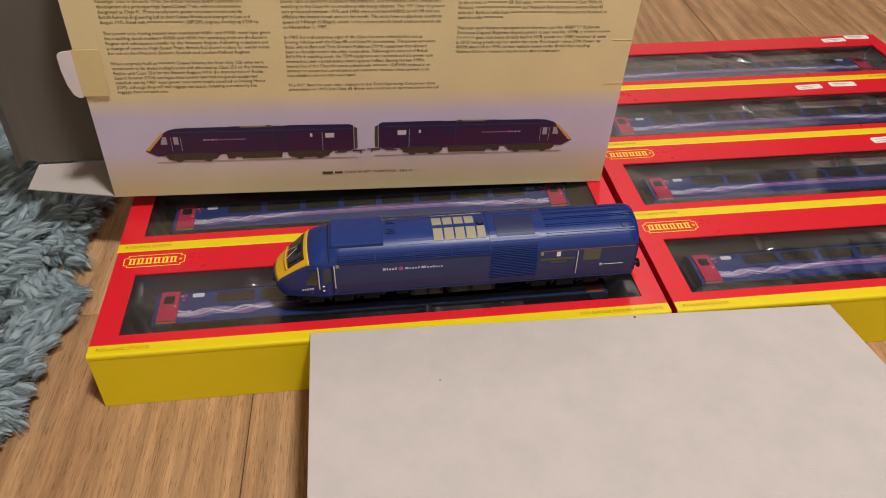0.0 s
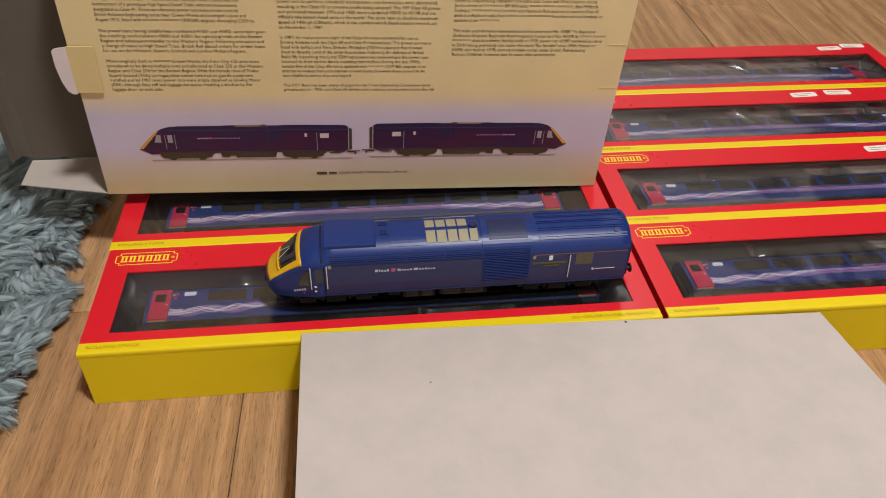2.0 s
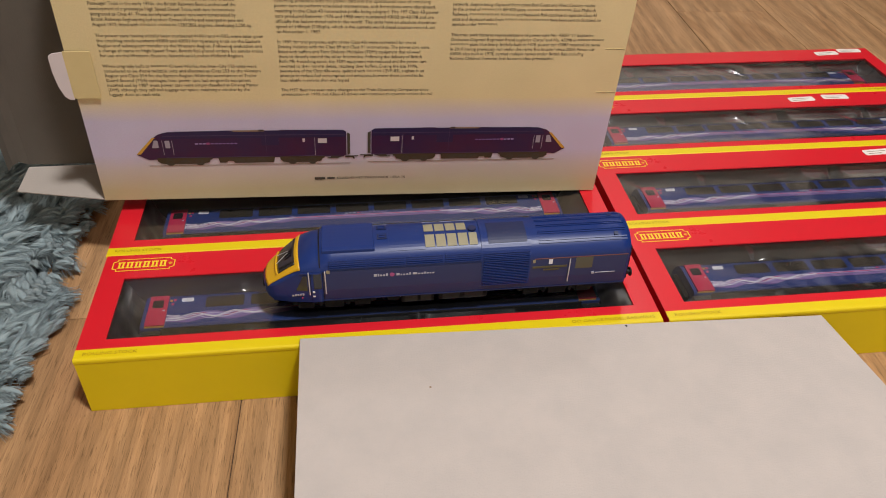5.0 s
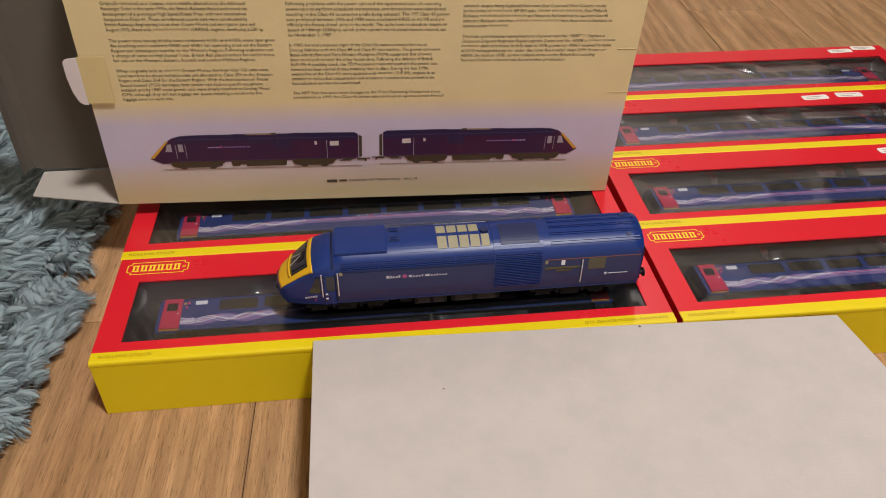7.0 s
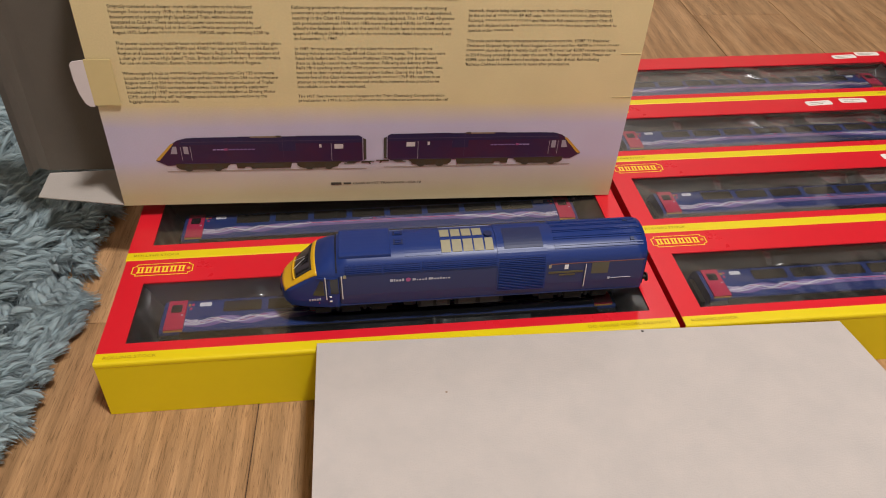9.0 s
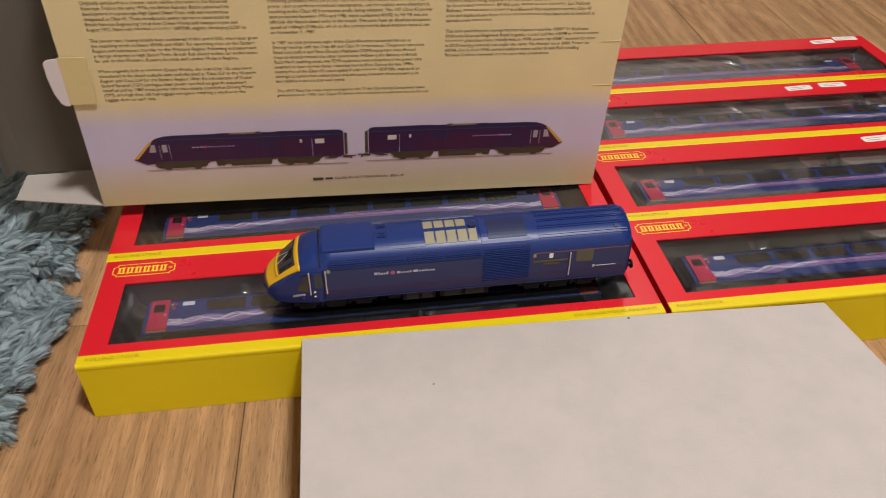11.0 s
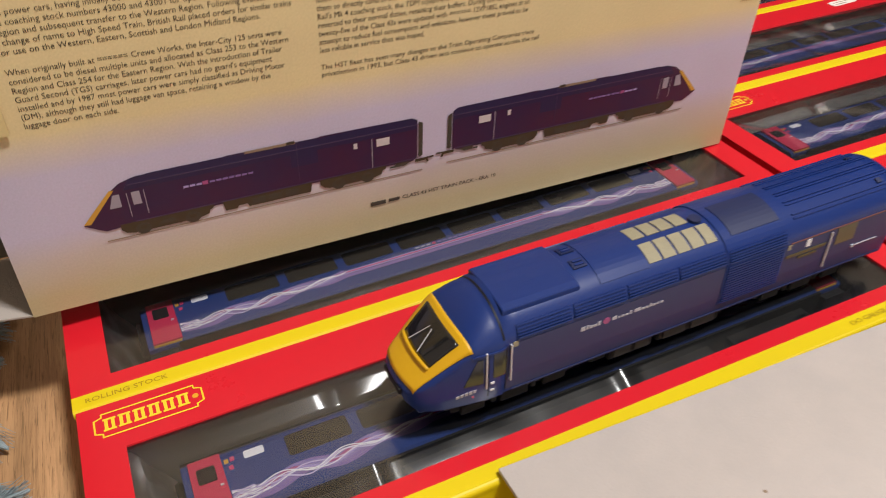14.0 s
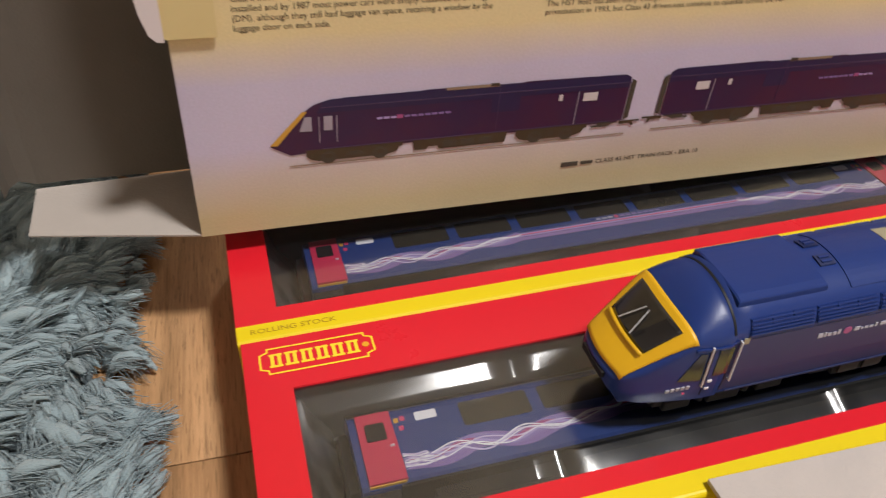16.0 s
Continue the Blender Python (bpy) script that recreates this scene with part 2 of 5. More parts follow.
GLAZE = material("dark_cab_glazing", (0.010, 0.010, 0.011), 0.08, coat=0.3)
# grey base colour stands in for the pale reflection on the cab glass
CAB_GLASS = material("cab_glass_grey_reflection", (0.035, 0.036, 0.040), 0.12, second=(0.02, 0.02, 0.022), scale=150)
WINDOW = material("smoked_coach_window", (0.034, 0.029, 0.021), 0.15, second=(0.022, 0.019, 0.015), scale=90)
SILVER = material("silver_handrail", (0.62, 0.62, 0.66), 0.35, metal=0.3)
NAME_INK = material("dull_white_print", (0.40, 0.40, 0.46), 0.5)
WHITE_INK = material("white_print", (0.72, 0.72, 0.76), 0.5)
PINK_INK = material("pink_print", (0.55, 0.05, 0.14), 0.5)
LILAC_PALE = material("pale_lilac_print", (0.50, 0.44, 0.64), 0.45)
LILAC_INK = material("lilac_print", (0.34, 0.27, 0.52), 0.45)
MAUVE_DARK = material("dark_mauve_print", (0.055, 0.035, 0.085), 0.5)
LILAC_DIM = material("dim_lilac_print", (0.22, 0.17, 0.38), 0.45)
PINK_DIM = material("dim_pink_print", (0.33, 0.07, 0.20), 0.45)
MAUVE_INK = material("mauve_print", (0.20, 0.13, 0.33), 0.45)
DOOR_PINK = material("crimson_door", (0.46, 0.025, 0.075), 0.38, scale=60)
GRILLE_TAN = material("tan_roof_grille", (0.30, 0.27, 0.175), 0.6, second=(0.23, 0.205, 0.135), scale=120, bump=0.3, bump_scale=2500)
ORANGE_LINE = material("dull_orange_line", (0.16, 0.06, 0.05), 0.5)
GOLD_PLATE = material("gold_nameplate", (0.10, 0.085, 0.045), 0.4, metal=0.3)
BLACK_INK = material("black_print", (0.05, 0.042, 0.028), 0.6)
LOUVRE_INK = material("dark_indigo_print", (0.014, 0.012, 0.056), 0.45)
PURPLE_INK = material("dark_purple_print", (0.019, 0.010, 0.050), 0.42, second=(0.050, 0.008, 0.034), scale=26, mix=0.9)
BROWN_INK = material("dark_brown_print", (0.045, 0.033, 0.016), 0.5)
TAN_INK = material("tan_print", (0.25, 0.18, 0.12), 0.5)
AMBER_INK = material("amber_print", (0.55, 0.30, 0.04), 0.5)
PACK = pack_print("pack_print")
CREAM = material("cream_gold_board", (0.62, 0.50, 0.24), 0.5, scale=40)
TAB_WHITE = material("pale_lilac_board", (0.55, 0.50, 0.50), 0.6)
STICKER = material("white_paper_sticker", (0.74, 0.69, 0.62), 0.7, scale=70)
YARN = material("blue_grey_yarn", (0.325, 0.41, 0.43), 0.95, second=(0.18, 0.24, 0.262), scale=26, mix=0.7, island=0.10, spec=0.1, bump=0.9, bump_scale=1300)
YARN.node_tree.nodes["Principled BSDF"].inputs["Sheen Weight"].default_value = 0.25
RUG_BASE = material("rug_backing", (0.13, 0.165, 0.18), 0.95)
OAK = oak("oak_laminate")
JOINT = material("dark_joint", (0.075, 0.042, 0.022), 0.8)
WALL = material("cream_wall_paint", (0.74, 0.69, 0.61), 0.85, scale=3, bump=0.1)
CEIL = material("white_ceiling_paint", (0.78, 0.76, 0.72), 0.9, scale=3, bump=0.1)
SOFA = material("dark_brown_leather", (0.030, 0.018, 0.013), 0.45, second=(0.018, 0.011, 0.009), scale=20, bump=0.3, bump_scale=150)
DARK_WOOD = material("dark_stained_wood", (0.05, 0.018, 0.010), 0.25, scale=40)

# ---------------------------------------------------------------- builders


def mesh_of(name, bm, mat):
    me = bpy.data.meshes.new(name)
    bm.normal_update()
    bm.to_mesh(me)
    bm.free()
    me.materials.append(mat)
    return me


def part(name, bm, mat, parent, label="", smooth=False):
    me = mesh_of(name, bm, mat) if isinstance(bm, bmesh.types.BMesh) else bm
    if smooth:
        me.shade_smooth()
    ob = new(name, me)
    ob.parent = parent
    return tagged(ob, label)


def thing(name, m, label, category, group="", kind=""):
    ob = new(name)
    ob.empty_display_size = 0.02
    ob.matrix_world = m
    return tagged(ob, label, category, group, kind)


def block(bm, x0, x1, y0, y1, z0, z1, bevel=0.0, segs=2):
    r = bmesh.ops.create_cube(bm, size=1.0, matrix=Matrix.Translation(((x0 + x1) / 2, (y0 + y1) / 2, (z0 + z1) / 2)) @ Matrix.Diagonal((x1 - x0, y1 - y0, z1 - z0, 1)))
    if bevel:
        edges = list({e for v in r["verts"] for e in v.link_edges})
        bmesh.ops.bevel(bm, geom=edges, offset=bevel, segments=segs, affect="EDGES", profile=0.5)
    return bm


def blocks(*boxes, bevel=0.0):
    bm = bmesh.new()
    for b in boxes:
        block(bm, *b, bevel=bevel)
    return bm


def disc(bm, cx, cy, z0, z1, r, axis="z", n=24, r2=None):
    rot = {"z": Matrix.Identity(4), "y": Matrix.Rotation(radians(90), 4, "X"), "x": Matrix.Rotation(radians(90), 4, "Y")}[axis]
    c = {"z": (cx, cy, (z0 + z1) / 2), "y": (cx, (z0 + z1) / 2, cy), "x": ((z0 + z1) / 2, cx, cy)}[axis]
    bmesh.ops.create_cone(bm, cap_ends=True, segments=n, radius1=r, radius2=r if r2 is None else r2, depth=abs(z1 - z0), matrix=Matrix.Translation(c) @ rot)
    return bm


def slab(points, depth, place):
    """An upright or flat plate from an outline: place maps (u, v, d) to a point; depth runs from 0 to depth."""
    bm = bmesh.new()
    lo = [bm.verts.new(place(u, v, 0.0)) for u, v in points]
    hi = [bm.verts.new(place(u, v, depth)) for u, v in points]
    bm.faces.new(hi)
    n = len(points)
    for i in range(n):
        bm.faces.new((lo[i], lo[(i + 1) % n], hi[(i + 1) % n], hi[i]))
    bm.faces.new(lo[::-1])
    bmesh.ops.recalc_face_normals(bm, faces=bm.faces[:])
    return bm


def flat_z(z):
    return lambda u, v, d: (u, v, z + d)


def front_y(y):
    return lambda u, v, d: (u, y - d, v)


def rounded(x0, x1, y0, y1, r, n=4):
    pts = []
    for cx, cy, a0 in ((x1 - r, y1 - r, 0), (x0 + r, y1 - r, 90), (x0 + r, y0 + r, 180), (x1 - r, y0 + r, 270)):
        for i in range(n + 1):
            a = radians(a0 + 90 * i / n)
            pts.append((cx + r * math.cos(a), cy + r * math.sin(a)))
    return pts


def ribbon(points, width, z, lift=0.0001):
    """A narrow printed band along a line of (x, y), lying at height z."""
    bm = bmesh.new()
    rows = []
    for i, (x, y) in enumerate(points):
        a, b = points[max(0, i - 1)], points[min(len(points) - 1, i + 1)]
        d = Vector((b[0] - a[0], b[1] - a[1])).normalized()
        nrm = Vector((-d.y, d.x)) * width / 2
        rows.append((bm.verts.new((x - nrm.x, y - nrm.y, z + lift)), bm.verts.new((x + nrm.x, y + nrm.y, z + lift))))
    for (a, b), (c, d) in zip(rows, rows[1:]):
        bm.faces.new((a, c, d, b))
    return bm


def lettering(body, width, height, line=1.0, bold=0.0):
    """Built-in font as a flat mesh in the x-y plane, its lower left corner at the origin, fitted to width by height."""
    cu = bpy.data.curves.new("lettering", "FONT")
    cu.body, cu.size, cu.space_line, cu.resolution_u, cu.offset = body, 1.0, line, 2, bold
    ob = new("lettering", cu)
    bpy.context.view_layer.update()
    me = bpy.data.meshes.new_from_object(ob.evaluated_get(bpy.context.evaluated_depsgraph_get()))
    bpy.data.objects.remove(ob)
    co = np.empty(len(me.vertices) * 3)
    me.vertices.foreach_get("co", co)
    co = co.reshape(-1, 3)
    lo, hi = co.min(0), co.max(0)
    co[:, 0] = (co[:, 0] - lo[0]) * width / (hi[0] - lo[0])
    co[:, 1] = (co[:, 1] - lo[1]) * height / (hi[1] - lo[1])
    co[:, 2] = 0
    me.vertices.foreach_set("co", co.ravel())
    me.materials.clear()
    return me


def writing(name, me, mat, parent, m, label=""):
    me.materials.append(mat)
    me.transform(m)
    return part(name, me, mat, parent, label)


# ---------------------------------------------------------------- room
ROOM = (-1.9, 2.6, -2.0, 2.9, 2.4)
TURN = -2.0


def room():
    x0, x1, y0, y1, h = ROOM
    for name, b in (("wall_west", (x0 - 0.1, x0, y0 - 0.1, y1 + 0.1, 0, h)), ("wall_east", (x1, x1 + 0.1, y0 - 0.1, y1 + 0.1, 0, h)),
                    ("wall_south", (x0, x1, y0 - 0.1, y0, 0, h)), ("wall_north", (x0, x1, y1, y1 + 0.1, 0, h))):
        wall = part(name, blocks(b), WALL, None, "plain cream painted wall of the room")
        wall.matrix_world = pose(0, 0, 0, 0, 0, TURN)
        tagged(wall, category="wall", kind="structure")
    lid = tagged(part("ceiling", blocks((x0 - 0.1, x1 + 0.1, y0 - 0.1, y1 + 0.1, h, h + 0.1)), CEIL, None, "plain white painted ceiling"), category="ceiling", kind="structure")
    lid.matrix_world = pose(0, 0, 0, 0, 0, TURN)
    # the second fitting is assumed as well, to house the added lamp
    for cx, cy, _ in LAMPS:
        lamp = thing("ceiling_light", pose(cx, cy, h), "unseen round white ceiling light fitting, switched on", "ceiling light", "ceiling lights")
        part("base", disc(bmesh.new(), 0, 0, -0.03, 0.0, 0.16, n=40), CEIL, lamp)
        part("rim", disc(bmesh.new(), 0, 0, -0.11, -0.03, 0.15, n=40, r2=0.16), CEIL, lamp)


room()


# ---------------------------------------------------------------- the cardboard coach boxes
BL, BW, BH = 0.358, 0.0965, 0.045
WX0, WX1, WY0, WY1 = 0.0155, 0.3435, 0.0160, 0.0725


def badge(parent, x0, y0, w, h, mat):
    """The maker's badge: an outlined plate with notched corners and six letter-sized blocks."""
    z = BH + 0.0001
    c = h * 0.22
    out = [(x0 + c, y0), (x0 + w - c, y0), (x0 + w - c, y0 + c * .6), (x0 + w, y0 + c), (x0 + w, y0 + h - c), (x0 + w - c, y0 + h - c * .6), (x0 + w - c, y0 + h), (x0 + c, y0 + h), (x0 + c, y0 + h - c * .6), (x0, y0 + h - c), (x0, y0 + c), (x0 + c, y0 + c * .6)]
    bm = bmesh.new()
    mx, my = x0 + w / 2, y0 + h / 2
    t = 0.0007
    inner = [(mx + (x - mx) * (1 - 2 * t / w), my + (y - my) * (1 - 2 * t / h)) for x, y in out]
    a = [bm.verts.new((x, y, z + 0.0001)) for x, y in out]
    b = [bm.verts.new((x, y, z + 0.0001)) for x, y in inner]
    n = len(out)
    for i in range(n):
        bm.faces.new((a[i], a[(i + 1) % n], b[(i + 1) % n], b[i]))
    part("badge_border", bm, mat, parent, "thin yellow badge outline")
    step = w * 0.80 / 6
    s, top = y0 + h * 0.25, y0 + h * 0.75
    for i in range(6):
        lx = x0 + w * 0.085 + i * step
        q, w1 = 0.00125, step * 0.86
        bm = blocks((lx, lx + w1, s, s + q * 0.7, z, z + 0.0002), (lx, lx + w1, top - q * 0.7, top, z, z + 0.0002), (lx + w1 * 0.10, lx + w1 * 0.10 + q, s + q * 0.7, top - q * 0.7, z, z + 0.0002), (lx + w1 * 0.90 - q, lx + w1 * 0.90, s + q * 0.7, top - q * 0.7, z, z + 0.0002))
        part("badge_block", bm, mat, parent)
    part("badge_dot", disc(bmesh.new(), x0 + w * 0.925, y0 + h * 0.5, z, z + 0.0002, h * 0.10, n=14), BADGE_ORANGE, parent)


def window_film(parent, wave, seed):
    bm = bmesh.new()
    nx, ny = 200, 30
    g = []
    for i in range(nx + 1):
        col = []
        for j in range(ny + 1):
            x, y = WX0 - 0.003 + (WX1 - WX0 + 0.006) * i / nx, WY0 - 0.003 + (WY1 - WY0 + 0.006) * j / ny
            edge = min(1.0, 4 * min(i / nx, 1 - i / nx) * 4, 4 * min(j / ny, 1 - j / ny))
            bend = noise.noise((x * 9 + seed * 3.1, y * 14, seed * 1.7))
            z = 0.55 + 0.50 * noise.noise((x * 24 + y * 16 + bend * 1.6 + seed * 7.3, y * 15 + bend * 1.4 - seed, seed))
            fold = math.sin(6.283 * (x * 17 + y * 9 + bend * 1.5 + seed * 0.37))
            env = max(0.0, noise.noise((x * 8 + seed * 4.7, y * 6, seed * 0.9)) + 0.15)
            z += env * (0.40 * fold + 0.10 * math.sin(6.283 * (x * 48 + y * 30 + bend * 3.0)))
            z *= -wave * edge
            col.append(bm.verts.new((x, y, BH - 0.0011 + min(z, 0.0))))
        g.append(col)
    for i in range(nx):
        for j in range(ny):
            bm.faces.new((g[i][j], g[i + 1][j], g[i + 1][j + 1], g[i][j + 1]))
    return part("window_film", bm, FILM if wave < 0.001 else FILM_CREASED, parent, "clear glossy plastic window film", smooth=True)


def coach_box():
    box = thing("coach_box", pose(0, 0, 0), "red and yellow cardboard coach box with clear window", "box", "coach boxes")
    t = 0.0012
    part("front_panel", blocks((0, BL, 0, t, 0, BH - 0.0012), bevel=0.0004), YELLOW, box, "yellow gloss card front")
    part("back_panel", blocks((0, BL, BW - t, BW, 0, BH - 0.0012)), RED, box)
    part("end_panel", blocks((0, t, t, BW - t, 0, BH - 0.0012)), RED, box)
    part("end_panel", blocks((BL - t, BL, t, BW - t, 0, BH - 0.0012)), RED, box)
    part("base_panel", blocks((t, BL - t, t, BW - t, 0, t)), RED, box)
    # lid with its window cut-out: four strips mitred into one frame
    bm = bmesh.new()
    o = [(0, 0.0082), (BL, 0.0082), (BL, BW), (0, BW)]
    i = [(WX0, WY0), (WX1, WY0), (WX1, WY1), (WX0, WY1)]
    ov = [bm.verts.new((x, y, BH)) for x, y in o]
    iv = [bm.verts.new((x, y, BH)) for x, y in i]
    f = [bm.faces.new((ov[k], ov[(k + 1) % 4], iv[(k + 1) % 4], iv[k])) for k in range(4)]
    r = bmesh.ops.extrude_face_region(bm, geom=f)
    for v in (e for e in r["geom"] if isinstance(e, bmesh.types.BMVert)):
        v.co.z -= 0.0010
    bmesh.ops.recalc_face_normals(bm, faces=bm.faces[:])
    part("lid_frame", bm, RED, box, "red gloss lid with window opening")
    # folded yellow lip at the front
    bm = bmesh.new()
    prof = [(0.0083, BH - 0.0006), (0.0083, BH + 0.00005), (0.0012, BH + 0.0001), (0.0005, BH - 0.0001), (0.0, BH - 0.0006), (-0.0003, BH - 0.0014), (-0.0003, BH - 0.0030), (0.0, BH - 0.0034)]
    rows = [[bm.verts.new((x, y, z)) for y, z in prof] for x in (0.0, BL)]
    for k in range(len(prof) - 1):
        bm.faces.new((rows[0][k], rows[1][k], rows[1][k + 1], rows[0][k + 1]))
    bmesh.ops.recalc_face_normals(bm, faces=bm.faces[:])
    part("yellow_lip", bm, YELLOW, box, "folded yellow front edge")
    # dark inner tray
    bm = blocks((0.004, BL - 0.004, 0.006, BW - 0.006, 0.0022, 0.0035), (0.004, BL - 0.004, 0.006, 0.0072, 0.0035, BH - 0.003), (0.004, BL - 0.004, 0.0800, 0.0812, 0.0035, BH - 0.003),
                (0.004, 0.0052, 0.0072, 0.080, 0.0035, BH - 0.003), (BL - 0.0052, BL - 0.004, 0.0072, 0.080, 0.0035, BH - 0.003))
    part("inner_tray", bm, TRAY, box, "charcoal card inner tray")
    # vacuum-formed clear blister round the coach: side troughs with cross ribs
    bm = bmesh.new()
    for side, prof in enumerate((((0.0105, 0.0385), (0.0130, 0.0330), (0.0152, 0.0280), (0.0190, 0.0290), (0.0235, 0.0310), (0.0285, 0.0332), (0.0316, 0.0345)), ((0.0665, 0.0150), (0.0672, 0.0300), (0.0705, 0.0318), (0.0750, 0.0342), (0.0795, 0.0366)))):
        rows = []
        for k in range(113):
            x = 0.087 + 0.182 * k / 112 if side == 0 else 0.010 + 0.336 * k / 112
            rib = 0.0018 * math.exp(-((x - 0.095) / 0.004) ** 2) + 0.0018 * math.exp(-((x - 0.205) / 0.004) ** 2) + 0.0018 * math.exp(-((x - 0.290) / 0.004) ** 2)
            wob = (0.0008 if side == 0 else 0.0009) * noise.noise((x * 55, side * 9.0, 0.4))
            rows.append([bm.verts.new((x, y + wob * 0.5 * math.sin(j * 1.3), z + (rib if side == 0 else -rib) + wob * math.sin(0.6 + j))) for j, (y, z) in enumerate(prof)])
        for a, b in zip(rows, rows[1:]):
            for k in range(len(prof) - 1):
                bm.faces.new((a[k], b[k], b[k + 1], a[k + 1]))
    for x0, x1 in ((0.012, 0.027), (0.329, 0.345)):
        block(bm, x0, x1, 0.030, 0.066, 0.004, 0.013, bevel=0.004, segs=4)
    bmesh.ops.recalc_face_normals(bm, faces=bm.faces[:])
    part("clear_blister", bm, BLISTER, box, "clear vacuum-formed plastic insert", smooth=True)
    for side in (1, -1):
        bm = bmesh.new()
        rows = []
        for i in range(9):
            row = []
            for j in range(25):
                u, y = i / 8, 0.0125 + 0.0635 * j / 24
                x = 0.0125 + 0.0150 * u ** 0.8 + 0.0016 * noise.noise((u * 3.1, y * 95, side * 2.0))
                z = 0.0405 - 0.0300 * u + 0.0014 * noise.noise((u * 4.0, y * 80, side * 5.0))
                row.append(bm.verts.new((x if side == 1 else BL - x, y, z)))
            rows.append(row)
        for a, b in zip(rows, rows[1:]):
            for j in range(24):
                bm.faces.new((a[j], b[j], b[j + 1], a[j + 1]))
        part("blister_end", bm, BLISTER_END, box, "crumpled clear plastic end of the insert", smooth=True)
    writing("lettering", lettering("ROLLING STOCK", 0.031, 0.0024), OLIVE_INK, box, pose(0.005, 0.0032, BH + 0.0003))
    writing("lettering", lettering("OO GAUGE MODEL RAILWAYS", 0.054, 0.0024), OLIVE_INK, box, pose(BL - 0.0585, 0.0032, BH + 0.0003))
    badge(box, 0.0055, 0.0795, 0.0405, 0.0125, BADGE)
    return box


first_box = coach_box()
tagged(first_box, "red and yellow window coach box under the blue locomotive")
places = [((-0.001, 0.0970, 0), 0.15, "red and yellow window coach box under the standing pack"),
          ((0.3620, 0.0, 0), 0.0, "red and yellow coach box with two white stickers"),
          ((0.3625, 0.0975, 0), 0.0, "red and yellow coach box with two white stickers"),
          ((0.3630, 0.1950, 0), 0.0, "red and yellow coach box with two white stickers"),
          ((0.3635, 0.2925, 0), 0.0, "red and yellow coach box at the far end, two stickers")]
coach_boxes = [first_box]
for (x, y, z), turn, label in places:
    coach_boxes.append(tagged(copy_thing(first_box, pose(x, y, z, 0, 0, turn)), label))
for k, (ob, wave) in enumerate(zip(coach_boxes, (0.0007, 0.0008, 0.0046, 0.0050, 0.0034, 0.0028))):
    window_film(ob, wave, 2 * k + 6)


def sticker(parent, x, y, turn):
    w, h = 0.026, 0.0085
    m = pose(x, y, BH + 0.0002, 0, 0, turn)
    bm = slab(rounded(-w / 2, w / 2, -h / 2, h / 2, 0.0022), 0.00015, flat_z(0))
    bm.transform(m)
    st = part("price_sticker", bm, STICKER, parent, "white paper price sticker")
    bm = blocks((-w * .36, w * .30, 0.0008, 0.0016, 0.00017, 0.0002), (-w * .36, w * .12, -0.0022, -0.0014, 0.00017, 0.0002))
    bm.transform(m)
    part("print_bar", bm, TAN_INK, st)


for k, xy in ((2, ((0.281, 0.0865), (0.320, 0.0865))), (3, ((0.251, 0.0865), (0.306, 0.0870))), (4, ((0.231, 0.0860), (0.266, 0.0885))), (5, ((0.308, 0.0860), (0.336, 0.0910)))):
    for n, (x, y) in enumerate(xy):
        sticker(coach_boxes[k], x, y, 3 - 5 * n)


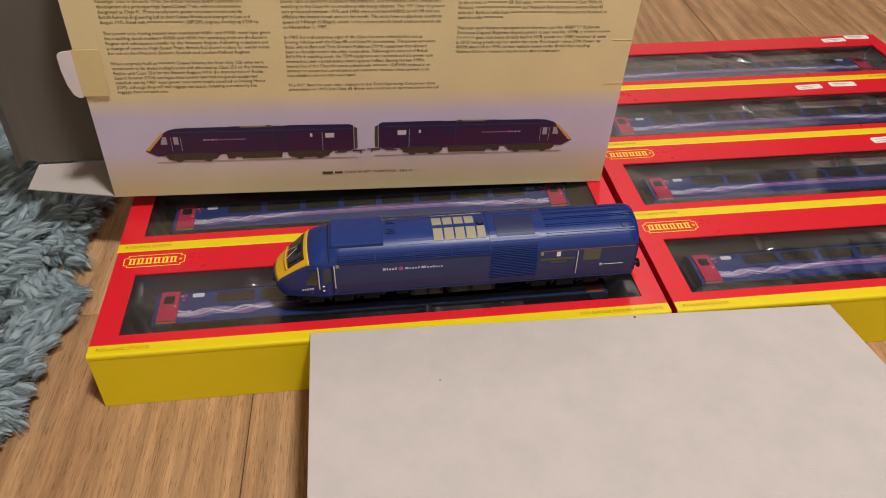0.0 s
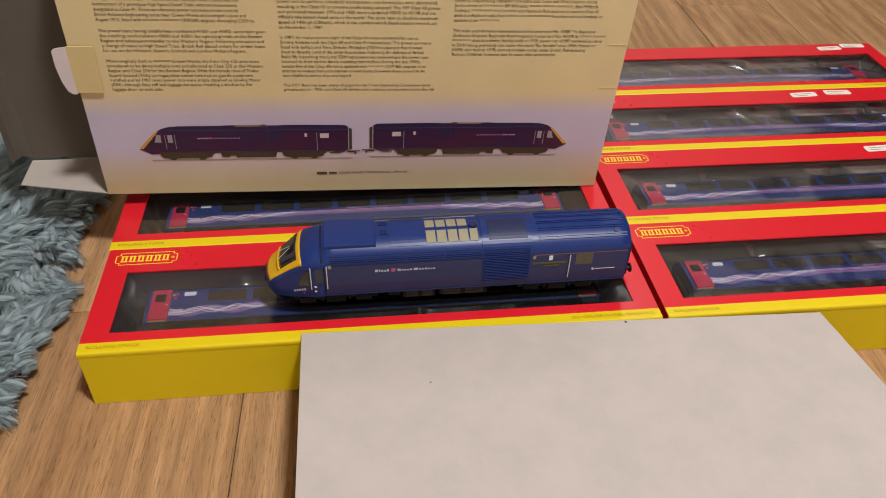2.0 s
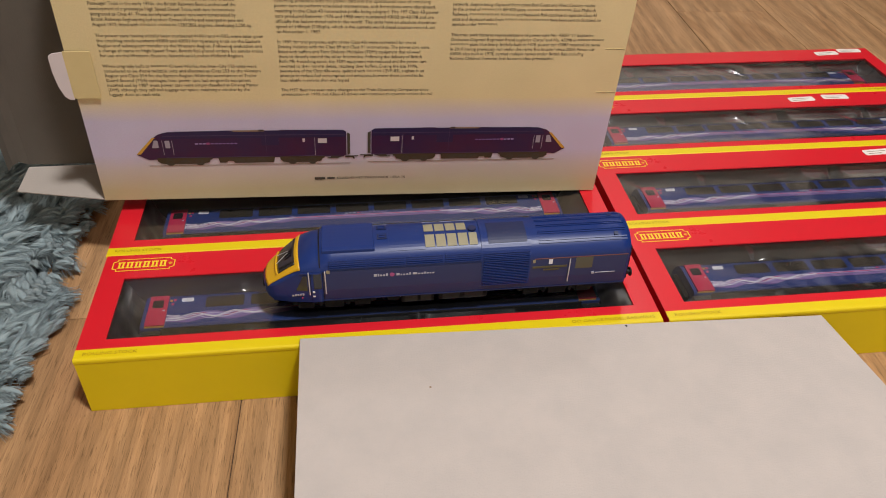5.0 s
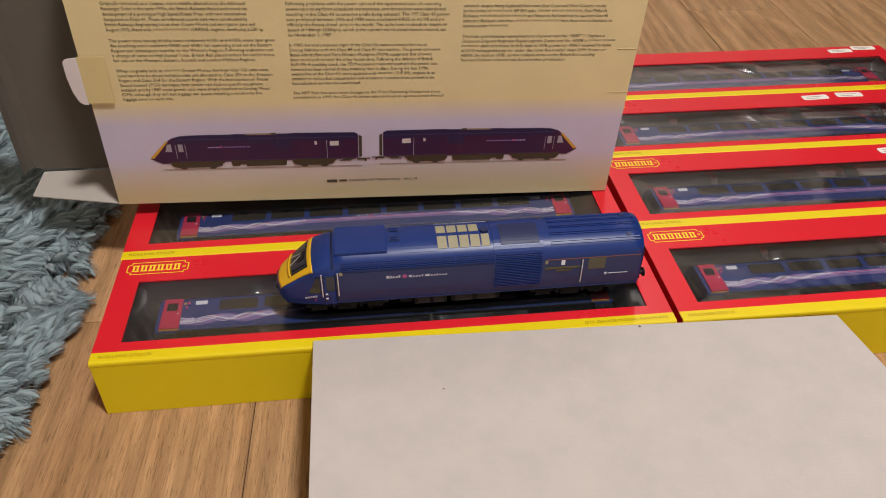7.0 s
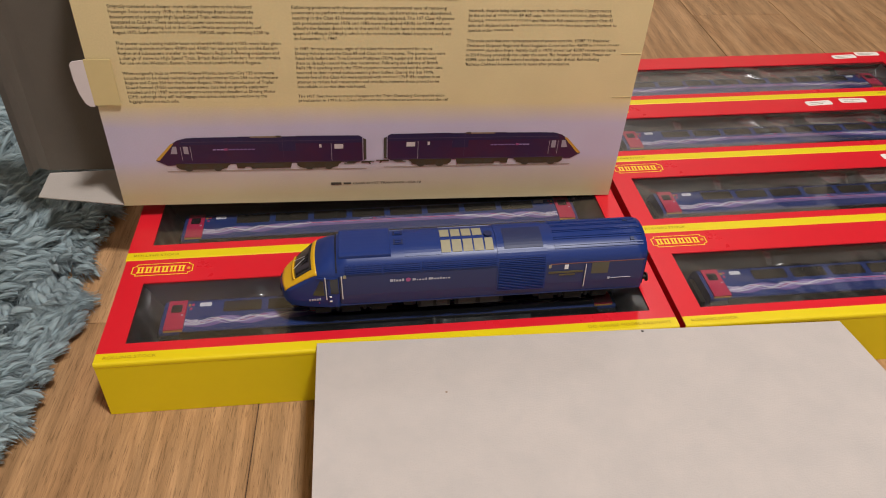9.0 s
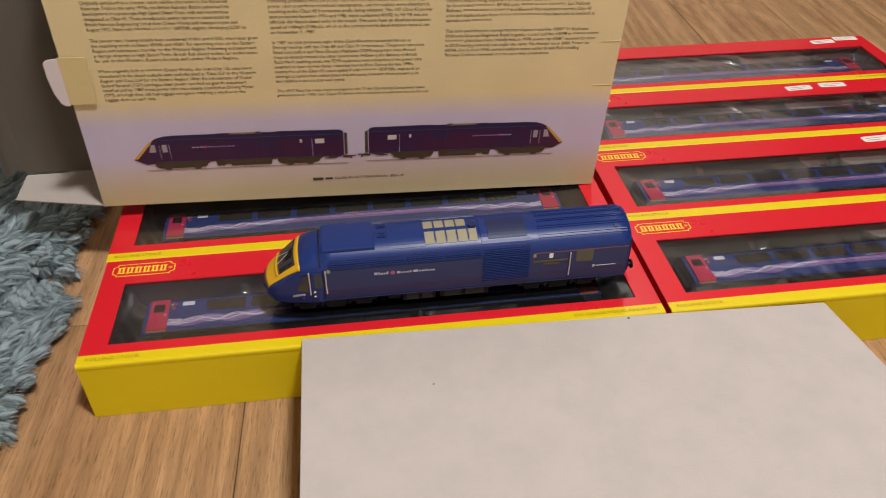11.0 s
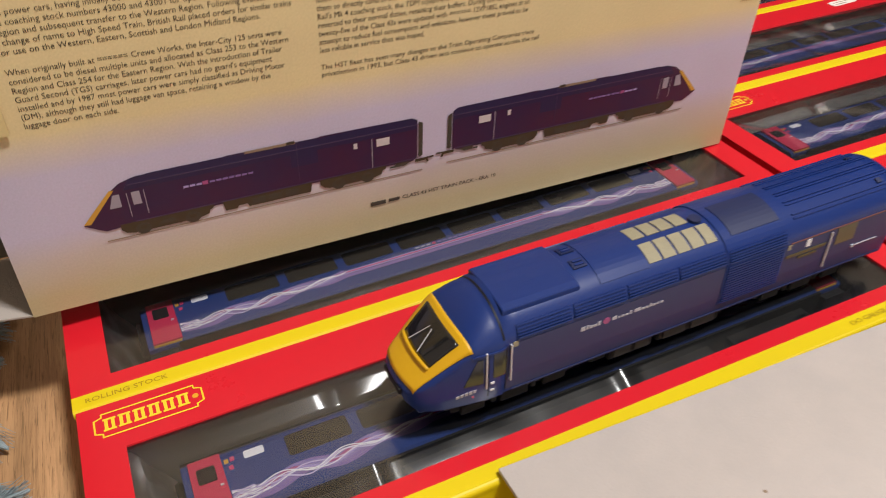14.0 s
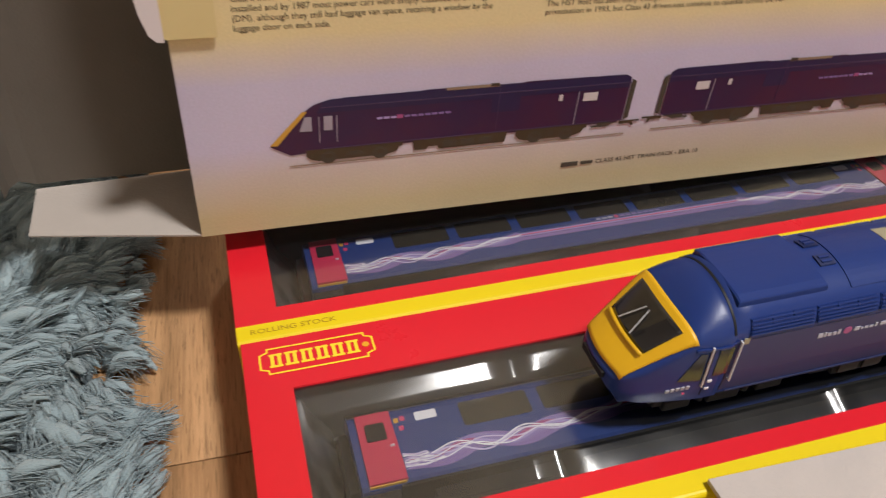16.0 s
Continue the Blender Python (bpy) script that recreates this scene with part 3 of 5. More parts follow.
# ---------------------------------------------------------------- the model coaches, lying on their sides in the boxes
def coach():
    ob = thing("model_coach", pose(0, 0, 0), "blue model coach with crimson end doors, lying in its box", "model coach", "model coaches")
    x0, x1, zs = 0.030, 0.326, 0.0375
    prof = [(0.0335, 0.0045), (0.0335, 0.0360), (0.0345, 0.0372), (0.0400, zs), (0.0590, zs), (0.0620, 0.0368), (0.0660, 0.0335), (0.0690, 0.0270), (0.0700, 0.0210), (0.0690, 0.0140), (0.0660, 0.0085), (0.0610, 0.0050)]
    bm = bmesh.new()
    rows = [[bm.verts.new((x, y, z)) for y, z in prof] for x in (x0, x1)]
    n = len(prof)
    for k in range(n):
        bm.faces.new((rows[0][k], rows[0][(k + 1) % n], rows[1][(k + 1) % n], rows[1][k]))
    bm.faces.new(rows[0][::-1])
    bm.faces.new(rows[1])
    bmesh.ops.recalc_face_normals(bm, faces=bm.faces[:])
    part("body", bm, COACH_BLUE, ob)
    bm = bmesh.new()
    prof2 = [(0.0622, 0.0371), (0.0662, 0.0338), (0.0693, 0.0272), (0.0703, 0.0210), (0.0693, 0.0138)]
    rows = [[bm.verts.new((x, y, z)) for y, z in prof2] for x in (x0, x1)]
    for k in range(len(prof2) - 1):
        bm.faces.new((rows[0][k], rows[0][k + 1], rows[1][k + 1], rows[1][k]))
    part("roof", bm, UNDER, ob, "dark grey coach roof", smooth=True)
    for k in range(8):
        a = 0.0680 + 0.0288 * k
        part("window", slab(rounded(a, a + 0.0245, 0.0492, 0.0592, 0.0012), 0.0003, flat_z(zs - 0.0001)), WINDOW, ob)
    for side in (0, 1):
        d0 = x0 + 0.0025 if side == 0 else x1 - 0.0025 - 0.0118
        door = part("door", slab([(d0, 0.0342), (d0 + 0.0122, 0.0342), (d0 + 0.0118, 0.0615), (d0 + 0.0002, 0.0615)], 0.0010, flat_z(zs - 0.0002)), DOOR_PINK, ob, "crimson end door")
        part("door_window", slab(rounded(d0 + 0.0025, d0 + 0.0092, 0.0500, 0.0570, 0.0008), 0.0003, flat_z(zs + 0.0008)), BLACK, door)
        part("door_handle", blocks((d0 + 0.0095, d0 + 0.0108, 0.0468, 0.0474, zs + 0.0007, zs + 0.0014)), SILVER, door)
        part("step_line", blocks((d0, d0 + 0.0118, 0.0338, 0.0345, zs - 0.0016, zs - 0.0002)), AMBER_INK, door)
        sgn = 1 if side == 0 else -1
        e = x0 if side == 0 else x1
        q = sorted((e + sgn * 0.0225, e + sgn * 0.0300))
        part("white_patch", slab(rounded(q[0], q[1], 0.0555, 0.0590, 0.0006), 0.0002, flat_z(zs)), WHITE_INK, ob)
        for dx, dy, mt in ((0.0160, 0.0562, AMBER_INK), (0.0182, 0.0566, PINK_INK), (0.0172, 0.0528, PINK_INK)):
            c = e + sgn * dx
            part("small_mark", blocks((c - 0.0008, c + 0.0008, dy, dy + 0.0019, zs, zs + 0.0002)), mt, ob)
        # bogie, turned towards the front of the box
        c = e + sgn * 0.045
        bog = part("bogie", blocks((c - 0.0220, c + 0.0220, 0.0225, 0.0330, 0.0100, 0.0315), (c - 0.0200, c + 0.0200, 0.0232, 0.0270, 0.0314, 0.0327), bevel=0.0008), UNDER, ob)
        for wx in (-0.0170, 0.0170):
            for zz in (0.0090, 0.0290):
                part("wheel", disc(bmesh.new(), c + wx, 0.0230, zz, zz + 0.0025, 0.0063, n=20), BLACK, bog)
        g = (e - 0.0035, e) if side == 0 else (e, e + 0.0035)
        part("gangway", blocks((g[0], g[1], 0.038, 0.062, 0.012, 0.030), bevel=0.0006), BLACK, ob)
        part("buffer_beam", blocks((min(e, e + sgn * 0.012), max(e, e + sgn * 0.012), 0.0300, 0.0336, 0.008, 0.034)), BLACK, ob)
    part("floor_pan", blocks((x0 + 0.0125, x1 - 0.0125, 0.0326, 0.0337, 0.0050, 0.0362)), UNDER, ob, "black coach floor pan")
    part("underframe", blocks((0.105, 0.250, 0.0250, 0.0336, 0.010, 0.030), bevel=0.001), UNDER, ob)
    # the flowing ribbons near the ends and the straight double line between them
    mid = (x0 + x1) / 2
    for side in (1, -1):
        for n, (amp, ph, base, width, mt) in enumerate(((0.0022, 0.0, 0.0398, 0.0060, MAUVE_INK), (0.0022, 0.5, 0.0410, 0.0042, LILAC_DIM), (0.0026, 1.0, 0.0408, 0.0016, PINK_DIM), (0.0024, 0.2, 0.0398, 0.0011, LILAC_INK), (0.0030, 2.2, 0.0400, 0.0007, LILAC_PALE), (0.0018, -0.9, 0.0412, 0.0005, LILAC_PALE), (0.0028, 1.4, 0.0416, 0.0005, WHITE_INK), (0.0022, -0.2, 0.0392, 0.0004, WHITE_INK), (0.0024, 0.7, 0.0402, 0.0004, WHITE_INK))):
            pts = []
            for k in range(61):
                u = k / 60
                dist = 0.0165 + 0.077 * u
                fade = max(0.0, 1 - u) ** 0.5
                y = base * fade + 0.0450 * (1 - fade) + amp * fade * math.sin(ph + 2.6 + u * (16.0 + 0.5 * n)) * min(1, 0.25 + 2.5 * u)
                pts.append(((x0 + dist) if side == 1 else (x1 - dist), y))
            part("ribbon_stripe", ribbon(pts, width, zs, 0.0001 + 0.00006 * n), mt, ob)
        q0 = x0 + 0.0150 if side == 1 else x1 - 0.0150
        for n in range(9):
            y, ln = 0.0372 + 0.0007 * n, 0.010 + 0.004 * math.sin(n * 2.3)
            pts = [(q0 + side * ln * u / 8, y + (0.0405 - y) * 0.35 * (u / 8) ** 2 + 0.0004 * math.sin(u * 0.8 + n)) for u in range(9)]
            part("ribbon_tail", ribbon(pts, 0.0007 if n % 3 else 0.0004, zs, 0.00055), (LILAC_INK, WHITE_INK, LILAC_PALE)[n % 3], ob)
    for k, (y, w, mt) in enumerate(((0.0455, 0.0008, LILAC_INK), (0.0440, 0.0008, LILAC_INK), (0.0448, 0.0006, PINK_INK), (0.0420, 0.0022, MAUVE_INK))):
        part("side_line", ribbon([(x0 + 0.088, y), (x1 - 0.088, y)], w, zs, 0.0001 + 0.00006 * k), mt, ob)
    for k in range(11):
        a = mid - 0.017 + 0.0030 * k
        if k == 3:
            part("emblem", disc(bmesh.new(), a + 0.001, 0.0475, zs, zs + 0.0002, 0.0010, n=12), PINK_INK, ob)
        else:
            part("name_bar", blocks((a, a + 0.0020, 0.0470, 0.0480, zs, zs + 0.0002)), NAME_INK if k < 3 else LILAC_DIM, ob)
    for child in ob.children:
        child.location.y -= 0.0014
        child.location.x += 0.0008
    return ob


first_coach = coach()
for k, ob in enumerate(coach_boxes[1:], 1):
    c = copy_thing(first_coach, ob.matrix_basis.copy())
    if k == 1:
        tagged(c, "blue model coach in the box below the standing pack")
    elif k > 1:
        tagged(c, "blue model coach behind wrinkled clear window film")
first_coach["label"] = "blue model coach in the box under the locomotive"


# ---------------------------------------------------------------- the locomotive
LEN, HALF, ZB, ZE, ZT = 0.2292, 0.0180, 0.0112, 0.0366, 0.0486
STATIONS = ((0.0, 0.0095, 0.0158, 0.0188, 0.0208, 4.5), (0.0015, 0.0122, 0.0134, 0.0200, 0.0230, 4.5), (0.004, 0.0140, 0.0121, 0.0214, 0.0252, 4.2), (0.008, 0.0153, 0.0114, 0.0243, 0.0285, 3.8),
            (0.014, 0.0165, ZB, 0.0290, 0.0336, 3.4), (0.0205, 0.0175, ZB, 0.0337, 0.0388, 3.0), (0.0235, 0.0179, ZB, 0.0352, 0.0412, 2.7), (0.0265, 0.0183, ZB, 0.0352, 0.0436, 2.3), (0.031, 0.0187, ZB, 0.0351, 0.0463, 2.1),
            (0.0362, 0.0187, ZB, 0.0351, 0.0480, 2.0), (0.0366, HALF, ZB, ZE, ZT, 2.05), (LEN, HALF, ZB, ZE, ZT, 2.05))


def section(s):
    s = min(max(s, 0.0), LEN)
    for a, b in zip(STATIONS, STATIONS[1:]):
        if s <= b[0]:
            u = (s - a[0]) / (b[0] - a[0])
            return [p + (q - p) * u for p, q in zip(a[1:], b[1:])]
    return STATIONS[-1][1:]


def skin(s, k):
    """A point of the locomotive's shell: s along it from the nose, k round it from the near sill (0) over the roof to the far sill (1)."""
    w, zb, ze, zt, n = section(s)
    side = -1 if k <= 0.5 else 1
    kk = k if k <= 0.5 else 1 - k
    if kk < 0.3:
        u = kk / 0.3
        y, z = w * (0.955 + 0.045 * min(1, u * 3.0)), zb + (ze - zb) * u
    else:
        a = (kk - 0.3) / 0.2 * math.pi / 2
        y, z = w * max(0.0, math.cos(a)) ** (2 / n), ze + (zt - ze) * math.sin(a) ** (2 / n)
    bow = 0.0050 * max(0.0, 1 - s / 0.0300) * (y / 0.018) ** 2
    return Vector((s + bow, side * y, z))


def k_side(z, s=0.1):
    w, zb, ze, zt, n = section(s)
    return 0.3 * (z - zb) / (ze - zb)


def k_roof(y, s=0.1):
    w, zb, ze, zt, n = section(s)
    a = math.acos(min(1.0, (abs(y) / w)) ** (n / 2))
    kk = 0.3 + 0.2 * a / (math.pi / 2)
    return kk if y <= 0 else 1 - kk


def skin_out(s, k, off):
    e = 0.0004
    du = skin(min(LEN, s + e), k) - skin(max(0, s - e), k)
    dv = skin(s, min(1, k + 0.004)) - skin(s, max(0, k - 0.004))
    n = du.cross(dv)
    n = n.normalized() if n.length > 1e-12 else Vector((0, 0, 1))
    w, zb, ze, zt, _ = section(s)
    c = Vector((s, 0, (zb + ze) / 2))
    if n.dot(skin(s, k) - c) < 0:
        n = -n
    return skin(s, k) + n * off


def patch(s0, s1, k0, k1, off, ns=8, nk=6, sunk=0.0004, pinch=0.0):
    """A raised plate that follows the shell, with its rim let into it."""
    bm = bmesh.new()

    def spot(i, j, lift):
        u = i / ns
        ka, kb = k0 + pinch * u, k1 - pinch * u
        return bm.verts.new(skin_out(s0 + (s1 - s0) * u, ka + (kb - ka) * j / nk, lift))

    g = [[spot(i, j, off) for j in range(nk + 1)] for i in range(ns + 1)]
    for i in range(ns):
        for j in range(nk):
            bm.faces.new((g[i][j], g[i + 1][j], g[i + 1][j + 1], g[i][j + 1]))
    loop = [(i, 0) for i in range(ns)] + [(ns, j) for j in range(nk)] + [(i, nk) for i in range(ns, 0, -1)] + [(0, j) for j in range(nk, 0, -1)]
    low = [spot(i, j, -sunk) for i, j in loop]
    for q in range(len(loop)):
        a, b = loop[q], loop[(q + 1) % len(loop)]
        bm.faces.new((g[a[0]][a[1]], g[b[0]][b[1]], low[(q + 1) % len(loop)], low[q]))
    bmesh.ops.recalc_face_normals(bm, faces=bm.faces[:])
    return bm


def front_patch(s0, s1, h0, h1, off, ns=12, ny=20, sag=0.0, sunk=0.0004):
    """A plate on the sloping cab front: half-width h0 at s0 and h1 at s1, its ends sagging forward at the sides."""
    bm = bmesh.new()

    def spot(i, j, lift):
        u, v = i / ns, 2 * j / ny - 1
        s = s0 + (s1 - s0) * u - sag * u * v * v
        return bm.verts.new(skin_out(s, k_roof(v * (h0 + (h1 - h0) * u), s), lift))

    g = [[spot(i, j, off) for j in range(ny + 1)] for i in range(ns + 1)]
    for i in range(ns):
        for j in range(ny):
            bm.faces.new((g[i][j], g[i + 1][j], g[i + 1][j + 1], g[i][j + 1]))
    loop = [(i, 0) for i in range(ns)] + [(ns, j) for j in range(ny)] + [(i, ny) for i in range(ns, 0, -1)] + [(0, j) for j in range(ny, 0, -1)]
    low = [spot(i, j, -sunk) for i, j in loop]
    for q in range(len(loop)):
        a, b = loop[q], loop[(q + 1) % len(loop)]
        bm.faces.new((g[a[0]][a[1]], g[b[0]][b[1]], low[(q + 1) % len(loop)], low[q]))
    bmesh.ops.recalc_face_normals(bm, faces=bm.faces[:])
    return bm


def cab_quad(sgn, bottom, top, z0, z1, off):
    """A four-cornered plate on a cab side: (front, back) along the bottom and the top edge."""
    bm = bmesh.new()
    n = 4

    def spot(i, j, lift):
        v = j / n
        a, b = bottom[0] + (top[0] - bottom[0]) * v, bottom[1] + (top[1] - bottom[1]) * v
        s = a + (b - a) * i / n
        k = k_side(z0 + (z1 - z0) * v, s)
        return bm.verts.new(skin_out(s, k if sgn < 0 else 1 - k, lift))

    g = [[spot(i, j, off) for j in range(n + 1)] for i in range(n + 1)]
    for i in range(n):
        for j in range(n):
            bm.faces.new((g[i][j], g[i + 1][j], g[i + 1][j + 1], g[i][j + 1]))
    loop = [(i, 0) for i in range(n)] + [(n, j) for j in range(n)] + [(i, n) for i in range(n, 0, -1)] + [(0, j) for j in range(n, 0, -1)]
    low = [spot(i, j, -0.0003) for i, j in loop]
    for q in range(len(loop)):
        a, b = loop[q], loop[(q + 1) % len(loop)]
        bm.faces.new((g[a[0]][a[1]], g[b[0]][b[1]], low[(q + 1) % len(loop)], low[q]))
    bmesh.ops.recalc_face_normals(bm, faces=bm.faces[:])
    return bm


def locomotive():
    ob = thing("model_locomotive", pose(0.1092, 0.0441, 0.0440, 0, 0, 0.2), "dark blue high speed diesel model locomotive with yellow nose", "model locomotive")
    bm = bmesh.new()
    ss = sorted({a[0] for a in STATIONS} | {0.0006, 0.0027, 0.006, 0.011, 0.017, 0.0225, 0.025, 0.0285, 0.0335} | {0.0366 + (LEN - 0.0366) * i / 30 for i in range(31)})
    ks = sorted({0.3 * i / 8 for i in range(9)} | {0.3 + 0.4 * i / 32 for i in range(33)} | {0.7 + 0.3 * i / 8 for i in range(9)})
    g = [[bm.verts.new(skin(s, k)) for k in ks] for s in ss]
    for i in range(len(ss) - 1):
        for j in range(len(ks) - 1):
            bm.faces.new((g[i][j], g[i + 1][j], g[i + 1][j + 1], g[i][j + 1]))
    bm.faces.new(g[0])
    bm.faces.new(g[-1][::-1])
    bmesh.ops.recalc_face_normals(bm, faces=bm.faces[:])
    part("body", bm, BLUE, ob, smooth=True)
    # printed lower sides
    for k0, k1 in ((0.02, 0.285), (0.715, 0.98)):
        part("side_panel", patch(0.0372, 0.2280, k0, k1, 0.00012, 12, 6), BLUE_SIDE, ob, smooth=False)
    # yellow nose, windscreen and wipers
    part("yellow_front", front_patch(0.0014, 0.0228, 0.0119, 0.0175, 0.0004, 20, 30, sag=-0.0002), LOCO_YELLOW, ob, "yellow warning nose panel", smooth=True)
    ws = part("windscreen", front_patch(0.0096, 0.0204, 0.0106, 0.0128, 0.0009, 10, 18), GLAZE, ob, "dark glossy windscreen", smooth=True)
    part("windscreen_sill", front_patch(0.0085, 0.0095, 0.0106, 0.0108, 0.0015, 2, 16), LOCO_YELLOW, ob, smooth=True)
    for y0, y1 in ((-0.0030, -0.0006), (0.0046, 0.0012)):
        a, b = skin_out(0.0102, k_roof(y0, 0.0102), 0.0017), skin_out(0.0174, k_roof(y1, 0.0174), 0.0017)
        bm = bmesh.new()
        d = (b - a)
        bmesh.ops.create_cone(bm, cap_ends=True, segments=8, radius1=0.0002, radius2=0.00015, depth=d.length, matrix=Matrix.Translation((a + b) / 2) @ d.to_track_quat("Z", "Y").to_matrix().to_4x4())
        part("wiper", bm, SILVER, ws)
    # lower nose: dark light cluster and coupling cover
    part("light_cluster", blocks((-0.0003, 0.0012, -0.0070, 0.0070, 0.0176, 0.0204), bevel=0.0004), BLACK, ob)
    part("valance", blocks((0.0050, 0.0130, -0.0115, 0.0115, 0.0085, 0.0135), bevel=0.0015), BLUE, ob)
    # cab side window, door and handrails, both sides
    for sgn in (-1, 1):
        part("cab_window", cab_quad(sgn, (0.0188, 0.0272), (0.0246, 0.0272), 0.0215, 0.0330, 0.0003), CAB_GLASS, ob)
        part("door_window", cab_quad(sgn, (0.0316, 0.0362), (0.0316, 0.0362), 0.0228, 0.0345, 0.0003), CAB_GLASS, ob)
        for s in (0.0296, 0.0370):
            part("door_gap", cab_quad(sgn, (s, s + 0.0003), (s, s + 0.0003), 0.0135, 0.0352, 0.0002), BLACK, ob)
        part("cab_eaves", patch(0.0226, 0.0364, 0.292 if sgn < 0 else 0.698, 0.302 if sgn < 0 else 0.708, 0.0005, 8, 2), BLUE, ob)
        for s in (0.0288, 0.0386):
            bm = bmesh.new()
            y = sgn * (HALF + 0.0009)
            disc(bm, s, y, 0.0185, 0.0358, 0.00038, n=8)
            for z in (0.0188, 0.0355):
                block(bm, s - 0.0003, s + 0.0003, min(y, y - sgn * 0.0016), max(y, y - sgn * 0.0016), z - 0.0003, z + 0.0003)
            part("handrail", bm, SILVER, ob, "silver wire handrail")
        for s, z in ((0.0306, 0.0205), (0.0306, 0.0165)):
            part("door_mark", side_plate_for(sgn, s, s + 0.0014, z, z + 0.0010), WHITE_INK, ob)
        part("cab_stripe_end", side_plate_for(sgn, 0.0396, 0.0416, 0.0338, 0.0362), GRILLE_TAN, ob)
        # running number and operator name as bars
        for q in range(5):
            part("number_bar", side_plate_for(sgn, 0.0158 + 0.0018 * q, 0.0170 + 0.0018 * q, 0.0178, 0.0194), NAME_INK, ob)
        part("small_mark", side_plate_for(sgn, 0.0225, 0.0233, 0.0150, 0.0158), PINK_INK, ob)
        x = 0.0680
        for q, wd in enumerate((0.0019, 0.0008, 0.0014, 0.0013, 0.0011)):
            part("name_bar", side_plate_for(sgn, x, x + wd, 0.0293, 0.0312 if q in (0, 1, 4) else 0.0306), NAME_INK, ob)
            x += wd + 0.0005
        part("emblem", disc(bmesh.new(), x + 0.0022, 0.0302, sgn * HALF, sgn * (HALF + 0.0003), 0.0015, axis="y", n=20), PINK_DIM, ob)
        x += 0.0048
        for q, wd in enumerate((0.0020, 0.0009, 0.0013, 0.0013, 0.0009, 0, 0.0028, 0.0013, 0.0012, 0.0009, 0.0013, 0.0009, 0.0013)):
            if wd:
                part("name_bar", side_plate_for(sgn, x, x + wd, 0.0293, 0.0309 if q in (0, 4, 6, 9) else 0.0302), NAME_INK, ob)
            x += wd + 0.0006
        # ribbed strip under the eaves
        for q in range(4):
            s0 = 0.0410 + 0.0235 * q
            k0, k1 = 0.304, 0.362
            if sgn > 0:
                k0, k1 = 1 - k1, 1 - k0
            strip = part("eaves_grille", patch(s0, s0 + 0.0225, k0, k1, 0.00035, 6, 2), BLUE, ob)
            for r in range(5):
                ka = k0 + (k1 - k0) * (r + 0.3) / 5
                part("slat", patch(s0 + 0.0002, s0 + 0.0223, ka, ka + (k1 - k0) * 0.09, 0.0008, 4, 1), BLUE, strip)
            for r in (0.0074, 0.0148):
                part("rib", patch(s0 + r, s0 + r + 0.0003, k0 + (k1 - k0) * 0.6, k1, 0.0008, 1, 2), BLUE, strip)
        # radiator louvres
        k0, k1 = k_side(0.0160), 0.362
        rad = part("radiator_panel", patch(0.1345, 0.1655, k0 if sgn < 0 else 1 - k1, k1 if sgn < 0 else 1 - k0, 0.0004, 4, 10), BLUE, ob)
        for q in range(15):
            z = 0.0168 + 0.00130 * q
            part("slat", side_plate_for(sgn, 0.1355, 0.1645, z, z + 0.0006, 0.0010), BLUE, rad)
        for q in range(5):
            ka = 0.304 + 0.011 * q
            kb = ka + 0.005
            part("slat", patch(0.1355, 0.1645, ka if sgn < 0 else 1 - kb, kb if sgn < 0 else 1 - ka, 0.0010, 4, 1), BLUE, rad)
        # rear: nameplate, notice, guard's window, rails, lining
        part("nameplate", side_plate_for(sgn, 0.1670, 0.1890, 0.0282, 0.0296, 0.0005), GOLD_PLATE, ob)
        part("nameplate", side_plate_for(sgn, 0.1740, 0.1840, 0.0262, 0.0272, 0.0005), GOLD_PLATE, ob)
        part("notice", side_plate_for(sgn, 0.1770, 0.1794, 0.0310, 0.0346), WHITE_INK, ob)
        part("small_panel", side_plate_for(sgn, 0.1668, 0.1685, 0.0325, 0.0350), GRILLE_TAN, ob)
        part("guard_window", side_plate_for(sgn, 0.1945, 0.2055, 0.0262, 0.0350), GUARD_GLASS, ob)
        bm = bmesh.new()
        disc(bm, 0.1905, sgn * (HALF + 0.0008), 0.0165, 0.0345, 0.00038, n=8)
        part("handrail", bm, SILVER, ob, "silver wire handrail")
        part("lamp_bracket", side_plate_for(sgn, 0.2058, 0.2072, 0.0213, 0.0226, 0.0008), NAME_INK, ob)
        part("rail_line", side_plate_for(sgn, 0.2080, 0.2210, 0.0217, 0.0220, 0.0005), NAME_INK, ob)
        part("orange_line", side_plate_for(sgn, 0.1680, 0.2280, 0.0352, 0.0357), ORANGE_LINE, ob)
        part("sill_line", side_plate_for(sgn, 0.0400, 0.2280, 0.0114, 0.0120, 0.0004), BLUE_DEEP, ob)
    # roof
    part("roof_joint", patch(0.0354, 0.0362, 0.335, 0.665, 0.0002, 1, 24), BLACK, ob, "dark shadow gap behind the cab dome")
    bm = bmesh.new()
    rows = []
    for sx, low in ((0.0376, 0.0004), (0.0381, 0.0), (0.0686, 0.0), (0.0692, 0.0006)):
        half = [(0.0131, ZT - 0.0048), (0.0131, ZT - 0.0016 - low), (0.0127, ZT - 0.0011 - low)] + [(y, ZT + 0.0001 - 0.0009 * (y / 0.0127) ** 2 - low) for y in (0.0105, 0.0070, 0.0035)]
        row = [(-y, z) for y, z in half] + [(0.0, ZT + 0.0001 - low)] + [(y, z) for y, z in half[::-1]]
        rows.append([bm.verts.new((sx, y, z)) for y, z in row])
